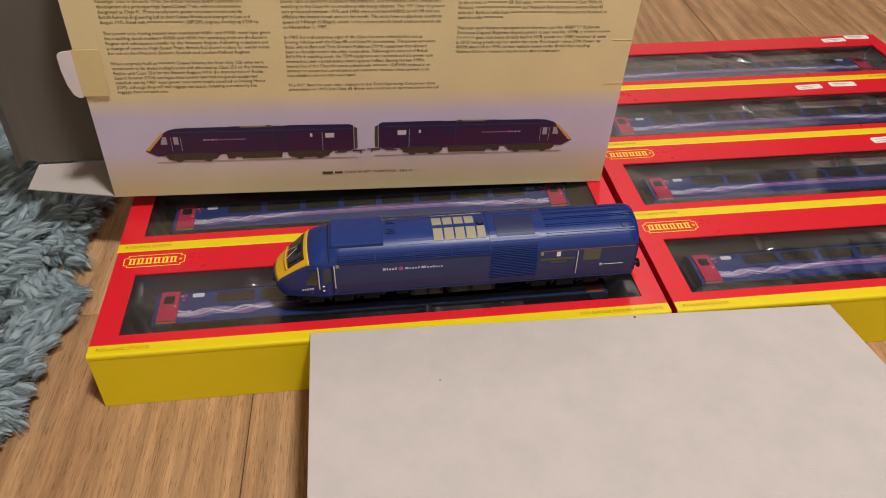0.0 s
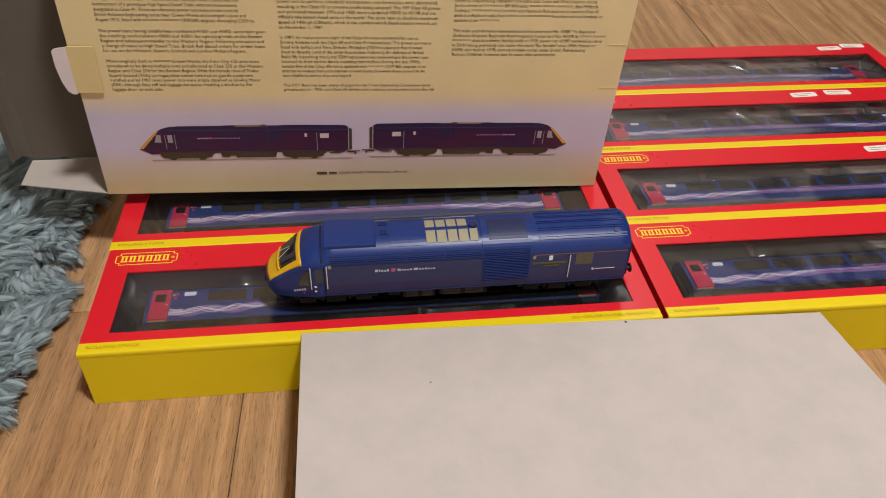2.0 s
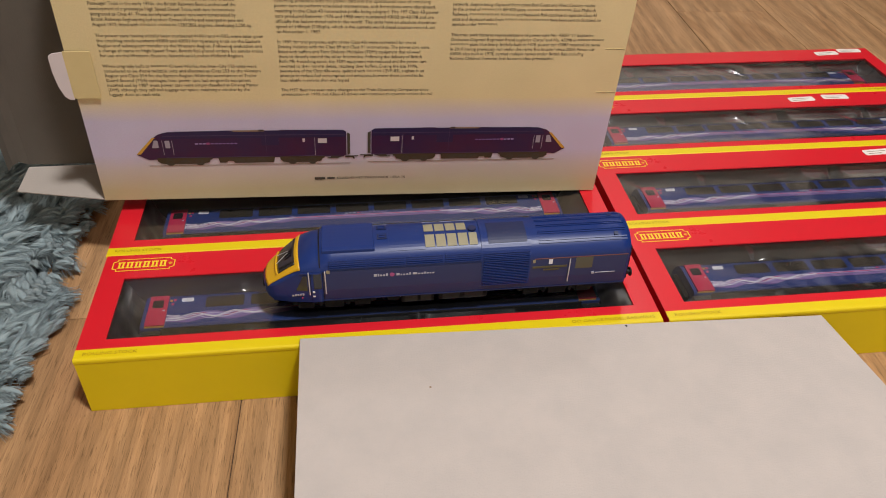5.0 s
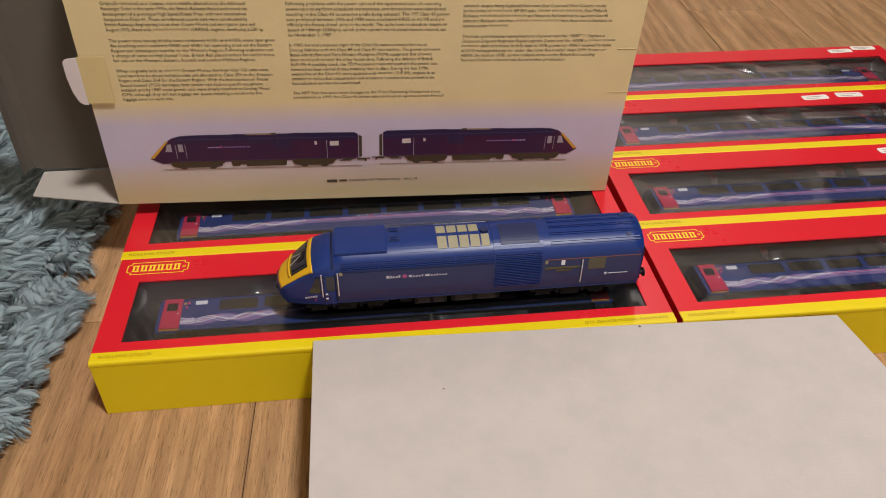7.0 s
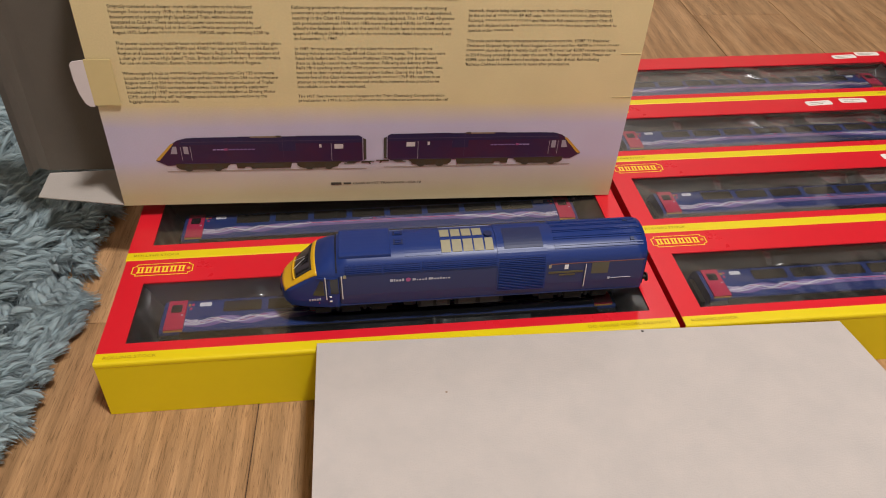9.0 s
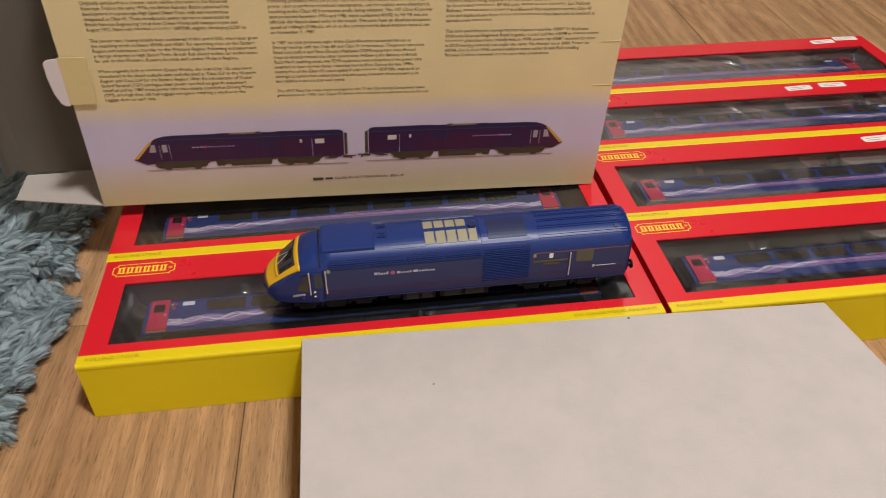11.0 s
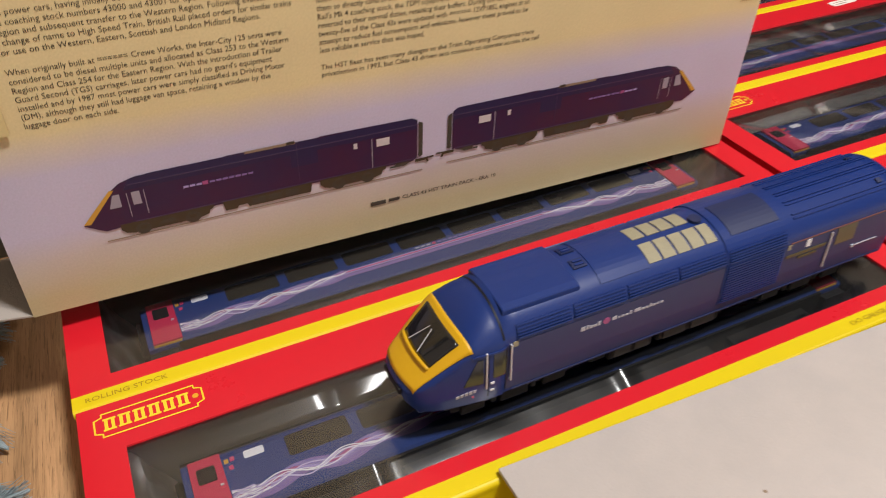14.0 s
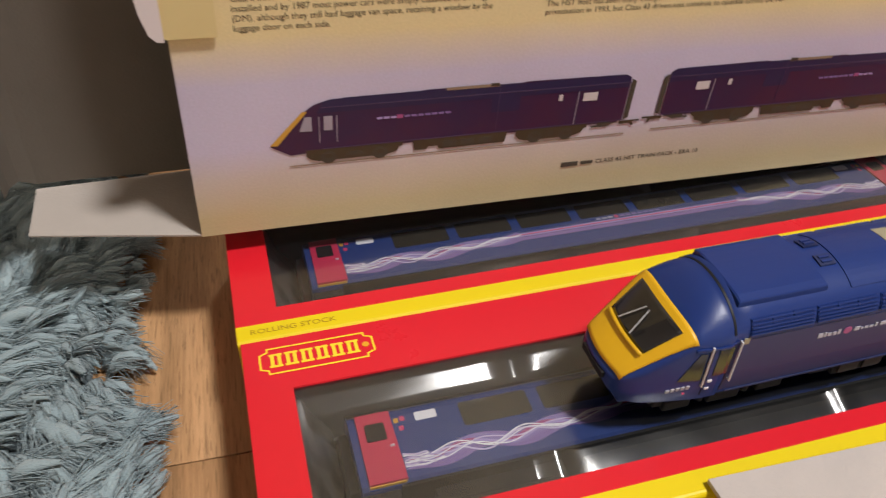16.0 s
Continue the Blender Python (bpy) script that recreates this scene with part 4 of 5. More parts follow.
    for p, q in zip(rows, rows[1:]):
        for c in range(len(p) - 1):
            bm.faces.new((p[c], q[c], q[c + 1], p[c + 1]))
    bm.faces.new(rows[0])
    bm.faces.new(rows[-1][::-1])
    bmesh.ops.recalc_face_normals(bm, faces=bm.faces[:])
    part("roof_hood", bm, BLUE, ob)
    for y in (-0.0035, 0.0055):
        h = part("roof_hatch", patch(0.0712, 0.0770, k_roof(y - 0.0022), k_roof(y + 0.0022), 0.0006, 4, 4), BLUE_DEEP, ob)
        part("hatch_bar", patch(0.0722, 0.0760, k_roof(y - 0.0013), k_roof(y - 0.0004), 0.0011, 2, 1), BLUE, h)
        part("hatch_bar", patch(0.0722, 0.0760, k_roof(y + 0.0004), k_roof(y + 0.0013), 0.0011, 2, 1), BLUE, h)
    part("roof_panel", patch(0.0780, 0.1000, k_roof(-0.0135), k_roof(0.0135), 0.00035, 8, 14), BLUE, ob, smooth=False)
    for q in range(5):
        s0 = 0.1002 + 0.0068 * q
        w = 0.0058 if q < 4 else 0.0050
        for y0, y1 in ((-0.0125, -0.0042), (-0.0012, 0.0066)):
            if not (q == 4 and y0 == -0.0012):
                part("grille_pane", patch(s0, s0 + w, k_roof(y0), k_roof(y1), 0.0004, 3, 4), GRILLE_TAN, ob)
    bm = disc(bmesh.new(), 0.1300, -0.0010, ZT - 0.0010, ZT + 0.0012, 0.0026, n=24)
    part("exhaust", bm, BLUE_DEEP, ob, "round blue exhaust cap")
    part("roof_band", patch(0.1345, 0.1655, 0.362, 0.638, 0.0005, 6, 16), BLUE, ob)
    part("fan_panel", patch(0.1390, 0.1632, k_roof(-0.0125), k_roof(0.0035), 0.0008, 6, 8), BLUE_DEEP, ob)
    for q in range(6):
        y = -0.0140 + 0.0028 * q * 2 - 0.0
        if abs(y) < 0.0150:
            for e in (0.0, 0.0014):
                part("roof_rib", patch(0.1705, 0.2270, k_roof(y + e), k_roof(y + e + 0.0006), 0.0006, 8, 1), BLUE, ob)
    for y in (-0.0105, 0.0062):
        part("roof_bracket", patch(0.2190, 0.2215, k_roof(y - 0.0010), k_roof(y + 0.0010), 0.0008, 2, 2), BLUE_DEEP, ob)
    # tail
    part("tail_face", blocks((LEN - 0.0002, LEN + 0.0012, -0.0170, 0.0170, 0.0140, 0.0400), bevel=0.0005), BLACK, ob)
    part("gangway", blocks((LEN + 0.0010, LEN + 0.0032, -0.0065, 0.0065, 0.0150, 0.0380), bevel=0.0006), BLACK, ob)
    for y in (-0.0115, 0.0115):
        bm = disc(bmesh.new(), y, 0.0150, LEN, LEN + 0.0050, 0.0014, axis="x", n=14)
        disc(bm, y, 0.0150, LEN + 0.0050, LEN + 0.0058, 0.0030, axis="x", n=18)
        part("buffer", bm, BLACK, ob)
    part("coupling", blocks((LEN - 0.004, LEN + 0.0085, -0.0035, 0.0035, 0.0075, 0.0095), (LEN + 0.0065, LEN + 0.0085, -0.0055, 0.0055, 0.0075, 0.0105)), BLACK, ob)
    # underframe
    part("frame", blocks((0.014, 0.226, -0.0150, 0.0150, 0.0100, 0.0130)), UNDER, ob)
    part("fuel_tank", blocks((0.0850, 0.1060, -0.0155, 0.0155, 0.0040, 0.0115), (0.1085, 0.1400, -0.0155, 0.0155, 0.0045, 0.0115), (0.0760, 0.0840, -0.0150, 0.0150, 0.0060, 0.0115), bevel=0.0009), UNDER, ob)
    for x0, x1 in ((0.0870, 0.0950), (0.0970, 0.1040), (0.1110, 0.1220), (0.1250, 0.1370)):
        for sg in (-1, 1):
            y = sg * 0.0155
            part("tank_panel", blocks((x0, x1, min(y, y + sg * 0.0006), max(y, y + sg * 0.0006), 0.0052, 0.0104), bevel=0.0002), TANK_GREY, ob)
    for c in (0.0430, 0.1860):
        bog = part("bogie", blocks((c - 0.0260, c + 0.0260, -0.0138, -0.0118, 0.0055, 0.0092), (c - 0.0260, c + 0.0260, 0.0118, 0.0138, 0.0055, 0.0092), (c - 0.0060, c + 0.0060, -0.0150, 0.0150, 0.0035, 0.0100),
                                   (c - 0.0225, c - 0.0125, -0.0150, -0.0118, 0.0040, 0.0085), (c + 0.0125, c + 0.0225, -0.0150, -0.0118, 0.0040, 0.0085), bevel=0.0006), UNDER, ob)
        for dx in (-0.0171, 0.0171):
            for sg in (-1, 1):
                y = sg * 0.0100
                wh = part("wheel", disc(bmesh.new(), c + dx, 0.0067, min(y, y - sg * 0.0024), max(y, y - sg * 0.0024), 0.0067, axis="y", n=28), BLACK, bog)
            bm = disc(bmesh.new(), c + dx, 0.0067, -0.0100, 0.0100, 0.0010, axis="y", n=10)
            part("axle", bm, STEEL, bog)
        for dx in (-0.0085, 0.0085):
            for sg in (-1, 1):
                part("spring", disc(bmesh.new(), c + dx, sg * 0.0135, 0.0050, 0.0100, 0.0014, n=12), BLACK, bog)
    return ob


def side_plate_for(sgn, s0, s1, z0, z1, off=0.0003):
    k0, k1 = k_side(z0), k_side(z1)
    if sgn > 0:
        k0, k1 = 1 - k1, 1 - k0
    return patch(s0, s1, k0, k1, off, 3, 2)


locomotive()


# ---------------------------------------------------------------- the standing train pack
PW, PH, PD = 0.362, 0.205, 0.046
COLUMN_1 = (
    "Originally conceived as a cheaper, more reliable alternative to the Advanced\nPassenger Train in the early 1970s, the British Railways Board authorised the\ndevelopment of a prototype High Speed Diesel Train, with two locomotives\ndesignated as Class 41. These aerodynamic power cars were constructed by\nBritish Railways Engineering Ltd at their Crewe Works and emerged in June and\nAugust 1972, fitted with ====== ======= 12RP200L engines, developing 2,250 hp.",
    "The power cars, having initially been numbered 41001 and 41002, were later given\nthe coaching stock numbers 43000 and 43001 for operating trials on the Eastern\nRegion and subsequent transfer to the Western Region. Following evaluation and\na change of name to High Speed Train, British Rail placed orders for similar trains\nfor use on the Western, Eastern, Scottish and London Midland Regions.",
    "When originally built at ====== Crewe Works, the Inter-City 125 units were\nconsidered to be diesel multiple units and allocated as Class 253 to the Western\nRegion and Class 254 for the Eastern Region. With the introduction of Trailer\nGuard Second (TGS) carriages, later power cars had no guard's equipment\ninstalled and by 1987 most power cars were simply classified as Driving Motor\n(DM), although they still had luggage van space, retaining a window by the\nluggage door on each side.")
COLUMN_2 = (
    "Following problems with the power cars and the operational ease of removing\npower cars to perform scheduled maintenance, unit formations were abandoned,\nresulting in the Class 43 locomotive prefix being adopted. The 197 Class 43 power\ncars produced between 1976 and 1982 were numbered 43002 to 43198 and are\nofficially the fastest diesel units in the world. The units have an absolute maximum\nspeed of 148mph (238kph), which is the current world diesel traction record, set\non November 1, 1987.",
    "In 1987, for trial purposes, eight of the Class 43s were converted for use as\nDriving Vehicles with the Class 89 and Class 91 locomotives. The power cars were\nfitted with buffers and Time Division Multiplex (TDM) equipment that allowed\nthem to directly control the other locomotive. Following the delivery of British\nRail's Mk 4 coaching stock, the TDM equipment was removed and the power cars\nreverted to their normal duties, retaining their buffers. During the late 1990s,\ntwenty-five of the Class 43s were updated with ====== 12VP185L engines in an\nattempt to reduce fuel consumption and emissions, however these proved to be\nless reliable in service than was hoped.",
    "The HST fleet has seen many changes to the Train Operating Companies since\nprivatisation in 1993, but Class 43 driven sets continue to operate across the rail")
COLUMN_3 = (
    "network, despite being displaced from some East Coast and West Country routes\nby the arrival of ======== IEP 800 units. ===== ===== =======, East Midlands\nRailways, ============ ====== and Network Rail continue to operate Class 43\nunits and displaced units from ===== ===== ======= have been sent to Scotland, to\noperate under ========.",
    "This train pack features representations of power cars No. 43087 '11 Explosive\nOrdnance Disposal Regiment Royal Logistics Corps' and No. 43098 in ===== =====\n======= plain blue livery. Initially built in 1978, power car 43087 received its name\nin 2010 having previously run under the name 'Rio Invader' since 2004. Power car\n43098, also built in 1978, carried multiple names under British Rail including\n'Railway Children' however lost its name after privatisation.")


def printed_train(parent, u0, v0, u1, flip):
    """One printed locomotive on the pack's front, nose at u0."""
    L = abs(u1 - u0)

    def px(a):
        return u1 - a * L if flip else u0 + a * L

    def shape(name, pts, mat, parent_, lift):
        q = [(px(a), v0 + b) for a, b in pts]
        return part(name, slab(q, 0.00006, front_y(-lift)), mat, parent_)

    b = shape("printed_body", [(0.0, 0.0085), (0.05, 0.0040), (0.115, 0.0046), (0.955, 0.0050), (0.972, 0.0064), (0.972, 0.0256), (0.955, 0.0270), (0.665, 0.0274), (0.66, 0.0270), (0.575, 0.0270), (0.57, 0.0273), (0.40, 0.0273), (0.385, 0.0270), (0.185, 0.0268), (0.180, 0.0264), (0.155, 0.0264), (0.135, 0.0258), (0.11, 0.0246), (0.085, 0.0218)], PURPLE_INK, parent, 0.0003)
    shape("printed_nose", [(0.0, 0.0090), (0.018, 0.0088), (0.095, 0.0222), (0.083, 0.0223)], AMBER_INK, b, 0.0005)
    for a0, a1, z0, z1 in ((0.074, 0.105, 0.0140, 0.0200), (0.135, 0.157, 0.0138, 0.0198), (0.838, 0.880, 0.0165, 0.0202), (0.766, 0.777, 0.0176, 0.0203)):
        shape("printed_window", [(a0, z0), (a1, z0), (a1, z1), (a0 + (0.014 if a0 < 0.09 else 0), z1)], PRINT_GLASS if a0 < 0.2 else TAB_WHITE, b, 0.0005)
    for a in (0.1225, 0.1665):
        shape("printed_rail", [(a, 0.0085), (a + 0.0022, 0.0085), (a + 0.0022, 0.0198), (a, 0.0198)], PRINT_GLASS, b, 0.0005)
    shape("printed_rail", [(0.822, 0.0060), (0.8245, 0.0060), (0.8245, 0.0210), (0.822, 0.0210)], PRINT_GLASS, b, 0.0005)
    for q in range(11):
        if q != 3:
            shape("printed_name_bar", [(0.27 + 0.018 * q, 0.0165), (0.284 + 0.018 * q, 0.0165), (0.284 + 0.018 * q, 0.0174), (0.27 + 0.018 * q, 0.0174)], LILAC_INK if q < 3 else MAUVE_INK, b, 0.0005)
    shape("printed_emblem", [(0.322, 0.0162), (0.337, 0.0162), (0.337, 0.0179), (0.322, 0.0179)], PINK_DIM, b, 0.0005)
    shape("printed_louvre", [(0.575, 0.0150), (0.655, 0.0150), (0.655, 0.0212), (0.575, 0.0212)], LOUVRE_INK, b, 0.0004)
    shape("printed_roof", [(0.118, 0.0212), (0.970, 0.0212), (0.970, 0.0256), (0.955, 0.0268), (0.155, 0.0266), (0.135, 0.0258)], LOUVRE_INK, b, 0.00042)
    shape("printed_roof_line", [(0.13, 0.0232), (0.975, 0.0232), (0.975, 0.0236), (0.13, 0.0236)], MAUVE_DARK, b, 0.0005)
    shape("printed_sill_line", [(0.13, 0.0056), (0.975, 0.0058), (0.975, 0.0062), (0.13, 0.0060)], MAUVE_DARK, b, 0.0005)
    shape("printed_grille", [(0.448, 0.0264), (0.592, 0.0264), (0.592, 0.0276), (0.448, 0.0275)], TAN_INK, b, 0.0005)
    shape("printed_exhaust", [(0.567, 0.0266), (0.590, 0.0266), (0.590, 0.0279), (0.567, 0.0279)], BROWN_INK, b, 0.00055)
    shape("printed_panel_line", [(0.594, 0.0075), (0.5955, 0.0075), (0.5955, 0.0268), (0.594, 0.0268)], MAUVE_DARK, b, 0.0005)
    for a0, a1 in ((0.100, 0.325), (0.668, 0.852)):
        shape("printed_bogie", [(a0, 0.0012), (a0 + 0.02, 0.0004), (a1 - 0.03, 0.0004), (a1, 0.0016), (a1 + 0.004, 0.0034), (a1 + 0.014, 0.0040), (a1 + 0.016, 0.0056), (a0 - 0.012, 0.0056), (a0 - 0.012, 0.0030)], BROWN_INK, b, 0.0004)
        for c in (a0 + 0.045, a1 - 0.045):
            shape("printed_wheel", [(c + 0.021 * math.cos(t * math.pi / 6), 0.0017 + 0.0027 * math.sin(t * math.pi / 6)) for t in range(12)], BLACK_INK, b, 0.00045)
            shape("printed_axle_box", [(c + 0.010 * math.cos(t * math.pi / 4), 0.0024 + 0.0011 * math.sin(t * math.pi / 4)) for t in range(8)], BROWN_INK, b, 0.0005)
        shape("printed_spring", [(a0 + 0.085, 0.0018), (a1 - 0.085, 0.0018), (a1 - 0.10, 0.0036), (a0 + 0.10, 0.0036)], BLACK_INK, b, 0.00048)
    shape("printed_tank", [(0.372, 0.0010), (0.405, 0.0010), (0.410, 0.0022), (0.435, 0.0022), (0.44, 0.0006), (0.625, 0.0008), (0.632, 0.0056), (0.366, 0.0056)], BROWN_INK, b, 0.0004)
    for a in (0.45, 0.50, 0.55):
        shape("printed_tank_panel", [(a, 0.0014), (a + 0.038, 0.0014), (a + 0.038, 0.0042), (a, 0.0042)], BLACK_INK, b, 0.00048)
    shape("printed_gangway", [(0.976, 0.0062), (0.990, 0.0070), (0.990, 0.0238), (0.976, 0.0248)], BLACK_INK, b, 0.0004)
    shape("printed_buffer_beam", [(0.880, 0.0034), (0.930, 0.0034), (0.945, 0.0046), (0.962, 0.0050), (0.900, 0.0054), (0.895, 0.0042), (0.880, 0.0042)], BLACK_INK, b, 0.0004)
    shape("printed_coupling", [(0.965, 0.0040), (1.000, 0.0040), (1.004, 0.0028), (1.012, 0.0028), (1.008, 0.0046), (1.028, 0.0048), (1.028, 0.0056), (0.965, 0.0054)], BROWN_INK, b, 0.0004)
    shape("printed_track", [(0.045, -0.0012), (0.99, -0.0012), (0.99, -0.0007), (0.045, -0.0007)], TAN_INK, parent, 0.0003)


def train_pack():
    ob = thing("train_pack_box", pose(-0.0090, 0.1470, 0.0568, 2.5, 1.75, 0), "khaki and lilac printed train pack box, end flaps open", "box")
    t = 0.0008
    part("front_panel", blocks((0, PW, 0, t, 0, PH)), PACK, ob, "khaki printed board with a lilac band")
    part("back_panel", blocks((0, PW, PD - t, PD, 0, PH)), GREYBOARD_SHADED, ob, "bare grey board inside, coloured darker for shade")
    part("end_panel", blocks((PW - t, PW, t, PD - t, t, PH)), GREYBOARD_SHADED, ob)
    part("base_panel", blocks((0, PW - t, t, PD - t, 0, t)), GREYBOARD_SHADED, ob)
    part("top_panel", blocks((0, PW - t, t, PD - t, PH - t, PH)), GREYBOARD_SHADED, ob)
    # open flaps at the nose end
    part("bottom_flap", slab([(-0.0640, 0.0150), (0.0, 0.0004), (0.0, PD - 0.001), (-0.0640, PD - 0.0005)], t, lambda u, v, d: (u, v, d + u * 0.035)), FLAP_BOARD, ob, "open grey board flap")
    bm = bmesh.new()
    prof = [(0.0, PD - t), (-0.055, PD - 0.0005), (-0.063, PD - 0.0010), (-0.0685, PD - 0.0035), (-0.0715, PD - 0.0080), (-0.0725, PD - 0.0150)]
    lo = [bm.verts.new((x, y, 0.0012 + (0.004 if i > 2 else 0))) for i, (x, y) in enumerate(prof)]
    hi = [bm.verts.new((x, y, PH - 0.003)) for x, y in prof]
    for i in range(len(prof) - 1):
        bm.faces.new((lo[i], lo[i + 1], hi[i + 1], hi[i]))
    bmesh.ops.solidify(bm, geom=bm.faces[:], thickness=t)
    bmesh.ops.recalc_face_normals(bm, faces=bm.faces[:])
    # the end flap takes the darker board too, its shade put into the colour
    part("end_flap", bm, GREYBOARD_SHADED, ob, "tall open end flap of bare grey board, coloured darker for shade", smooth=False)
    # tuck tab folded round the front edge
    tab = part("tuck_tab", slab(rounded(-0.001, 0.0155, 0.0837, 0.1165, 0.0006), 0.0006, front_y(-0.0012)), CREAM, ob, "cream tuck tab folded over the edge")
    pts = [(-0.001, 0.1160)] + [(-0.0060 + 0.0020 * math.cos(radians(a)), 0.1150 + 0.0020 * math.sin(radians(a))) for a in (70, 110, 150, 190)] + [(-0.0080, 0.105), (-0.0070, 0.0945), (-0.0052, 0.0868), (-0.0032, 0.0838), (-0.001, 0.0828)]
    part("tab_tongue", slab(pts, 0.0006, lambda u, v, d: (u, -0.0012 - d + (0.001 + u) * 0.75, v)), TAB_WHITE, tab)
    for v in (0.0855, 0.1185):
        part("slit", blocks((0.3480, PW - 0.0005, -0.00025, 0.0, v, v + 0.0004)), CREAM, ob)
        part("slit", blocks((0.3480, PW - 0.0005, -0.0002, 0.0, v - 0.0002, v)), TAN_INK, ob)

    def text(body, u, v_top, w, h, mat, name="paragraph", bold=0.0):
        writing(name, lettering(body, w, h, 1.05, bold), mat, ob, pose(u, -0.00012, v_top - h, 90, 0, 0))

    pitch = 0.00345
    for u, column, v in ((0.0205, COLUMN_1, 0.1518), (0.1302, COLUMN_2, 0.1516), (0.2415, COLUMN_3, 0.1502)):
        for para in column:
            lines = para.split("\n")
            h = pitch * (len(lines) - 1) + 0.0026
            longest = max(len(q) for q in lines)
            text(para, u, v, 0.1000 * longest / 82, h, BLACK_INK, bold=0.0)
            v -= h + pitch * 0.95 + 0.001
    text("CLASS 43 HST", 0.1545, 0.1698, 0.0830, 0.0078, BLACK_INK, "title", 0.004)
    for q, (a, w) in enumerate(((0.1230, 0.0058), (0.1308, 0.0080), (0.1408, 0.0100))):
        part("title_bar", blocks((a, a + w, -0.0004, 0, 0.1620, 0.1633), (a, a + w, -0.0004, 0, 0.1653, 0.1665), (a, a + w, -0.0004, 0, 0.1685, 0.1698)), BLACK_INK, ob)
    for q in range(9):
        a = 0.1350 + 0.0112 * q
        part("subtitle_bar", blocks((a, a + 0.0098, -0.0003, 0, 0.1560, 0.1571)), TAN_INK, ob)
    part("label_bar", blocks((0.1490, 0.1565, -0.0004, 0, 0.0150, 0.0170)), BLACK_INK, ob)
    text("CLASS 43 HST TRAIN PACK - ERA 10", 0.1650, 0.0171, 0.0500, 0.0021, BLACK_INK, "caption", 0.01)
    part("label_bar", blocks((0.1580, 0.1635, -0.0004, 0, 0.0154, 0.0168)), BLACK_INK, ob)
    printed_train(ob, 0.0290, 0.0302, 0.1765, False)
    printed_train(ob, 0.1860, 0.0310, 0.3325, True)
    return ob


train_pack()

# ---------------------------------------------------------------- the loose sheet of grey board
sheet = thing("grey_board_sheet", pose(0.1310, 0.0026, 0.0462, -3.0, 0, 0), "plain pale grey board sheet resting on the box edge", "cardboard sheet")
bm = slab([(0.0, 0.0), (0.0005, -0.238), (0.3470, -0.248), (0.3278, -0.0108)], 0.0019, flat_z(0.0))
bmesh.ops.bevel(bm, geom=bm.edges[:], offset=0.0003, segments=2, affect="EDGES", profile=0.5)
part("board", bm, GREYBOARD, sheet)
part("speck", disc(bmesh.new(), 0.0735, -0.0480, 0.0019, 0.0020, 0.0007, n=10), TAN_INK, sheet)
part("speck", disc(bmesh.new(), 0.2000, -0.0085, 0.0019, 0.0021, 0.0008, n=10), BLACK_INK, sheet)

# ---------------------------------------------------------------- sofa at the edge of the room
sofa = thing("sofa", pose(0.985, 0.1, 0), "dark brown sofa on short turned wooden feet", "sofa")
part("base", blocks((0.0, 0.85, -0.75, 0.75, 0.058, 0.30), bevel=0.012), SOFA, sofa)
part("seat_cushion", blocks((-0.02, 0.70, -0.58, -0.005, 0.30, 0.44), bevel=0.04), SOFA, sofa)
part("seat_cushion", blocks((-0.02, 0.70, 0.005, 0.58, 0.30, 0.44), bevel=0.04), SOFA, sofa)
part("backrest", blocks((0.62, 0.88, -0.75, 0.75, 0.29, 0.85), bevel=0.05), SOFA, sofa)
for y0, y1 in ((-0.77, -0.58), (0.58, 0.77)):
    part("armrest", blocks((-0.01, 0.86, y0, y1, 0.10, 0.60), bevel=0.05), SOFA, sofa)
for x, y in ((0.075, -0.68), (0.075, 0.437), (0.80, -0.68), (0.80, 0.437)):
    bm = bmesh.new()
    prof = [(0.014, 0.0), (0.019, 0.004), (0.024, 0.018), (0.025, 0.030), (0.020, 0.040), (0.017, 0.046), (0.022, 0.056), (0.026, 0.076)]
    rings = [[bm.verts.new((x + r * math.cos(a * math.pi / 12), y + r * math.sin(a * math.pi / 12), z)) for a in range(24)] for r, z in prof]
    for p, q in zip(rings, rings[1:]):
        for a in range(24):
            bm.faces.new((p[a], p[(a + 1) % 24], q[(a + 1) % 24], q[a]))
    bm.faces.new(rings[0][::-1])
    bm.faces.new(rings[-1])
    part("foot", bm, DARK_WOOD, sofa, "dark turned wooden foot", smooth=True)


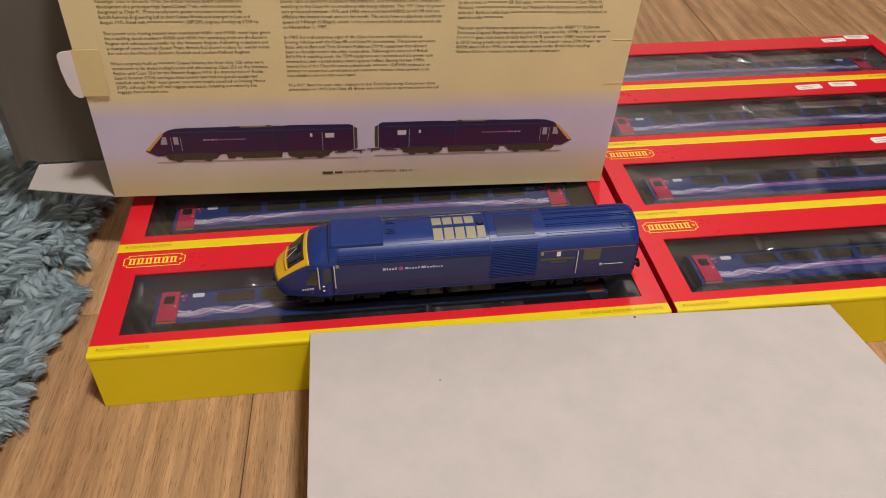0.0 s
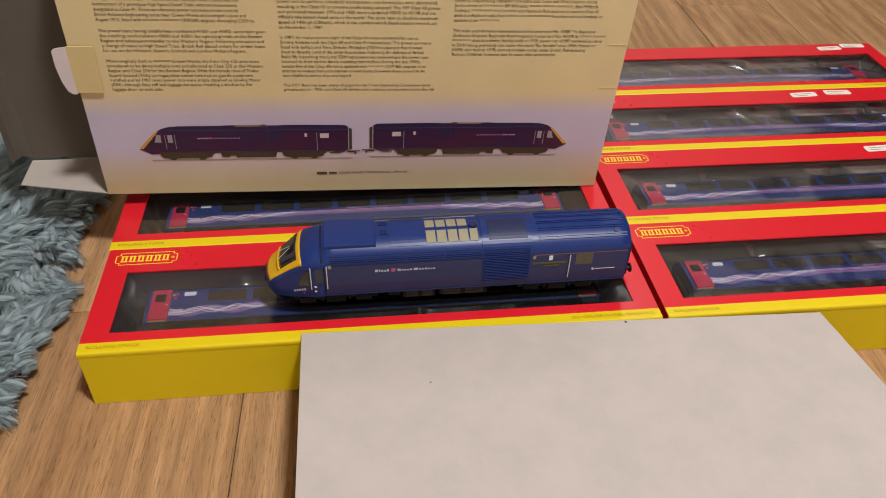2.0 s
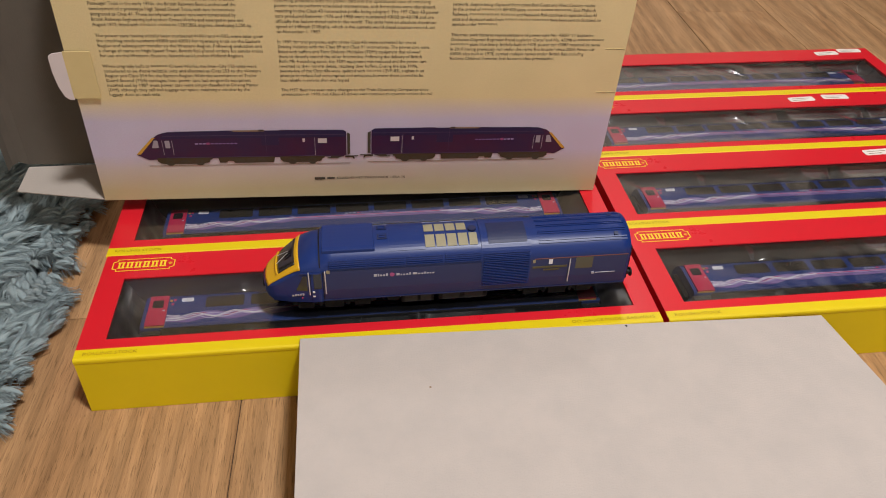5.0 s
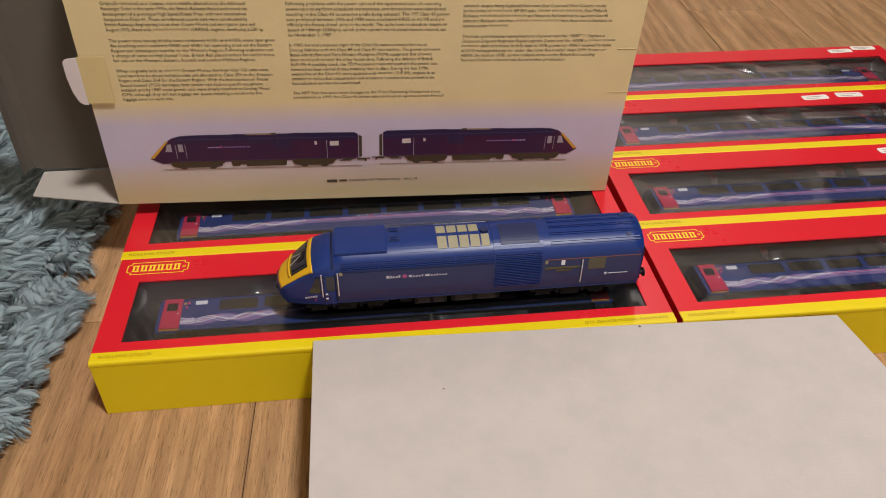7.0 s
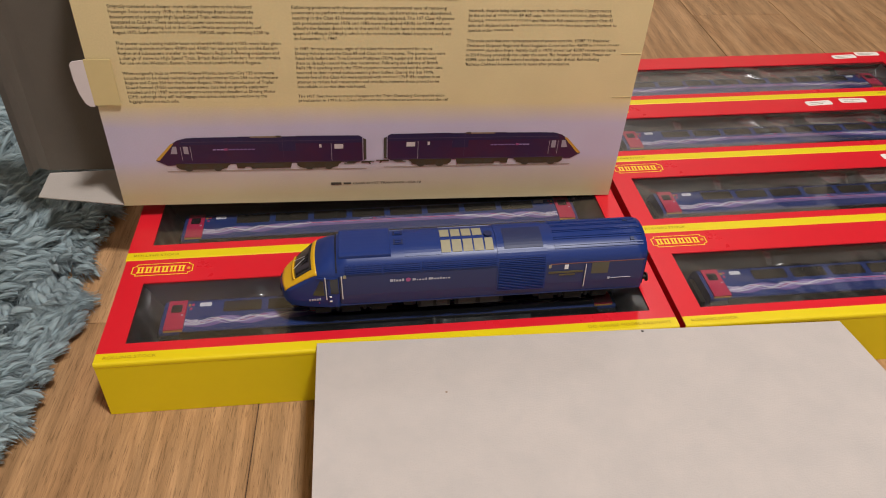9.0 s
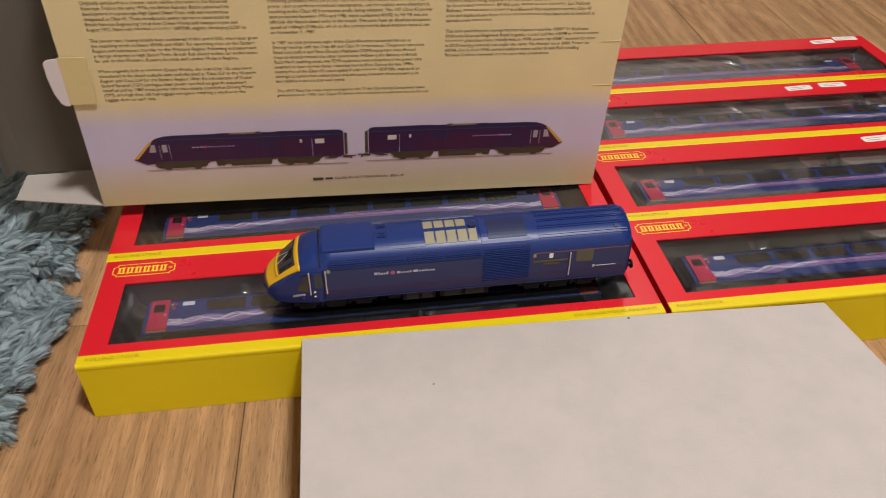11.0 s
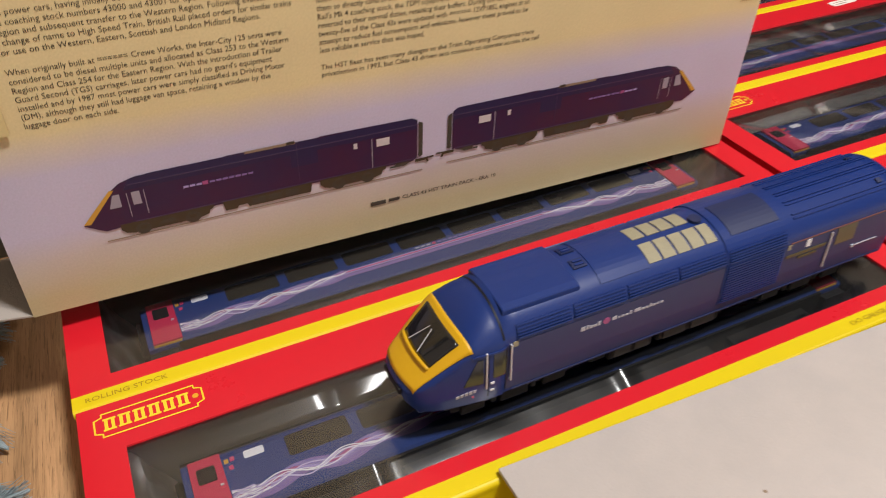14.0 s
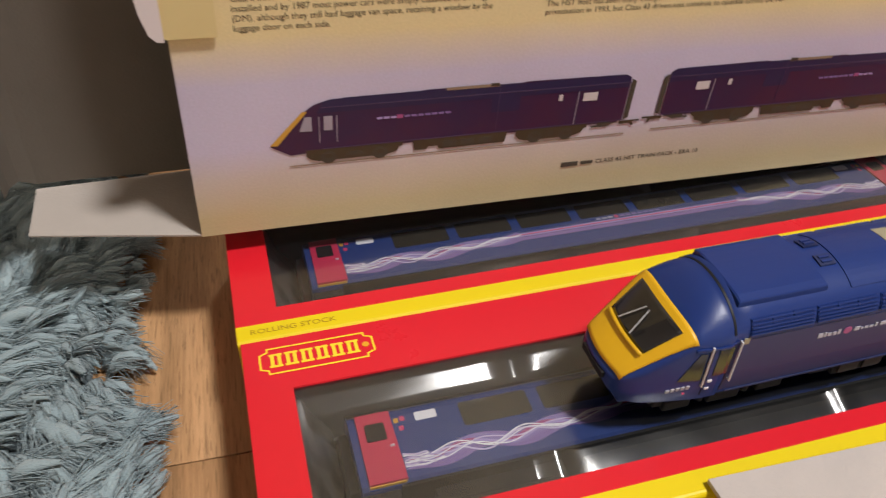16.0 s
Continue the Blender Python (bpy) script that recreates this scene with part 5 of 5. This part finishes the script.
# ---------------------------------------------------------------- the shaggy rug
def rug():
    ob = thing("shaggy_rug", pose(0, 0, 0), "shaggy blue-grey deep pile rug on the wooden floor", "rug")
    part("backing", blocks((-0.72, -0.062, -0.42, 0.86, 0.0, 0.004), bevel=0.001), RUG_BASE, ob)
    rng = np.random.default_rng(5)
    step = 0.0074
    xs, ys = np.arange(-0.26, -0.030, step), np.arange(-0.12, 0.56, step)
    cx, cy = [a.ravel() for a in np.meshgrid(xs, ys)]
    cx, cy = cx + rng.uniform(-0.5, 0.5, cx.size) * step, cy + rng.uniform(-0.5, 0.5, cx.size) * step
    edge = np.interp(cy, (-0.12, 0.0, 0.08, 0.56), (-0.062, -0.053, -0.046, -0.043)) + 0.003 * np.sin(cy * 31) + 0.002 * np.sin(cy * 77 + 1)
    keep = cx < edge
    cx, cy, edge = cx[keep], cy[keep], edge[keep]
    swirl = np.array([noise.noise((a * 15, b * 15, 0.3)) for a, b in zip(cx, cy)])
    swirl2 = np.array([noise.noise((a * 45, b * 45, 4.3)) for a, b in zip(cx, cy)])
    ang = -0.5 + swirl * 3.6 + swirl2 * 0.9 + rng.normal(0, 0.30, cx.size)
    near = np.clip(1 - (edge - cx) / 0.03, 0, 1)
    m = cx.size
    lean0 = np.clip(rng.normal(0.98, 0.16, m) - 0.10 * near, 0.5, 1.25)
    len0 = rng.uniform(0.021, 0.031, m) * (1 + 0.25 * swirl2) * (1 - 0.38 * near)
    dx0, dy0 = np.cos(ang) * (1 - 0.6 * near) + near * 0.55, np.sin(ang) * (1 - 0.3 * near)
    bend0, ph0 = rng.normal(0, 0.0030, m), rng.uniform(0, 6.28, m)

    def strands(bx, by, dx, dy, length, lean, bend, ph, rad, prof, lat_off, ver_off, R, S, flat):
        n = bx.size
        verts = np.zeros((n, R, S, 3))
        for r in range(R):
            u = r / (R - 1)
            th = lean * (0.40 + 0.85 * u)
            out = length * u * np.sin(th)
            up = length * u * np.cos(th) + 0.004
            lat = bend * np.sin(u * 3.1) + lat_off * (0.7 + 0.5 * u)
            px, py = bx + dx * out - dy * lat, by + dy * out + dx * lat
            pz = np.maximum(up + ver_off, 0.002)
            k = rad * np.interp(u, np.linspace(0, 1, len(prof)), prof) * (1 + 0.18 * np.sin(u * 17 + ph * 3))
            for s in range(S):
                a = ph + 6.2832 * s / S
                verts[:, r, s, 0] = px - np.cos(a) * k * dy
                verts[:, r, s, 1] = py + np.cos(a) * k * dx
                verts[:, r, s, 2] = pz + np.sin(a) * k * flat
        quads = [[r * S + s, r * S + (s + 1) % S, (r + 1) * S + (s + 1) % S, (r + 1) * S + s] for r in range(R - 1) for s in range(S)]
        faces = ((np.arange(n) * R * S)[:, None, None] + np.array(quads)[None]).reshape(-1, 4)
        return verts.reshape(-1, 3), faces

    core = rng.uniform(0.0024, 0.0034, m)
    v1, f1 = strands(cx, cy, dx0, dy0, len0, lean0, bend0, ph0, core, (0.8, 1.0, 1.1, 1.1, 1.0, 0.85, 0.6, 0.25), np.zeros(m), np.zeros(m), 8, 8, 0.85)
    FIB = 42
    many = lambda v: np.repeat(v, FIB)
    n = m * FIB
    sa = rng.uniform(0, 6.28, n)
    sr = many(core) * rng.uniform(0.85, 1.35, n)
    turn = rng.normal(0, 0.18, n)
    dx, dy = many(dx0), many(dy0)
    dx, dy = dx * np.cos(turn) - dy * np.sin(turn), dx * np.sin(turn) + dy * np.cos(turn)
    v2, f2 = strands(many(cx), many(cy), dx, dy, many(len0) * rng.uniform(0.70, 1.06, n), many(lean0) * rng.uniform(0.95, 1.05, n), many(bend0) + rng.normal(0, 0.0008, n), rng.uniform(0, 6.28, n), rng.uniform(0.00016, 0.00034, n), (1.0, 1.05, 1.0, 0.5), np.cos(sa) * sr, np.sin(sa) * sr * 0.85, 5, 3, 1.0)
    # the rest of the rug, coarser
    gx, gy = [a.ravel() for a in np.meshgrid(np.arange(-0.71, -0.065, 0.0125), np.arange(-0.41, 0.85, 0.0125))]
    out = (gx < -0.26) | (gy < -0.12) | (gy > 0.56)
    gx, gy = gx[out], gy[out]
    q = gx.size
    ga = rng.uniform(0, 6.28, q)
    v3, f3 = strands(gx + rng.normal(0, 0.003, q), gy + rng.normal(0, 0.003, q), np.cos(ga), np.sin(ga), rng.uniform(0.018, 0.028, q), rng.uniform(0.6, 1.1, q), rng.normal(0, 0.003, q), ga, rng.uniform(0.005, 0.0075, q), (0.7, 1.0, 1.1, 0.8, 0.1), np.zeros(q), np.zeros(q), 5, 6, 0.8)
    verts, faces = np.vstack([v1, v2, v3]), np.vstack([f1, f2 + len(v1), f3 + len(v1) + len(v2)])
    me = bpy.data.meshes.new("rug_pile")
    me.from_pydata(verts.reshape(-1, 3).tolist(), [], faces.tolist())
    me.materials.append(YARN)
    me.shade_smooth()
    p = new("rug_pile", me)
    p.parent = ob
    tagged(p, "twisted blue-grey yarn tufts", kind="stuff")


rug()

# ---------------------------------------------------------------- floor planks, last
floor = thing("floor", pose(0, 0, 0, 0, 0, TURN), "oak laminate plank floor with fine dark joints", "floor", kind="structure")
part("subfloor", blocks((ROOM[0], ROOM[1], ROOM[2], ROOM[3], -0.03, -0.0012)), JOINT, floor)
EDGES = [ROOM[0]] + [0.0905 + 0.1228 * k for k in range(-15, 20)] + [ROOM[1]]
EDGES[15] = -0.058
ENDS = {15: (-0.95, 0.0845, 1.25), 20: (-1.1, 0.0076, 0.633, 1.9), 21: (-0.75, 0.369, 1.45), 16: (-0.62, 0.70, 2.0), 14: (-0.40, 0.95, 2.2), 22: (-1.3, -0.2, 0.92)}
rng = random.Random(4)
for i, (x0, x1) in enumerate(zip(EDGES, EDGES[1:])):
    cuts = sorted(ENDS.get(i, tuple(ROOM[2] + rng.uniform(0.3, 1.2) + 1.3 * k for k in range(3))))
    ys = [ROOM[2]] + list(cuts) + [ROOM[3]]
    for y0, y1 in zip(ys, ys[1:]):
        g = 0.0003
        bm = bmesh.new()
        block(bm, x0 + g, x1 - g, y0 + g, y1 - g, -0.0012, 0.0, bevel=0.0)
        top = [e for e in bm.edges if all(v.co.z > -0.0001 for v in e.verts)]
        bmesh.ops.bevel(bm, geom=top, offset=0.0003, segments=1, affect="EDGES")
        part("plank", bm, OAK, floor)
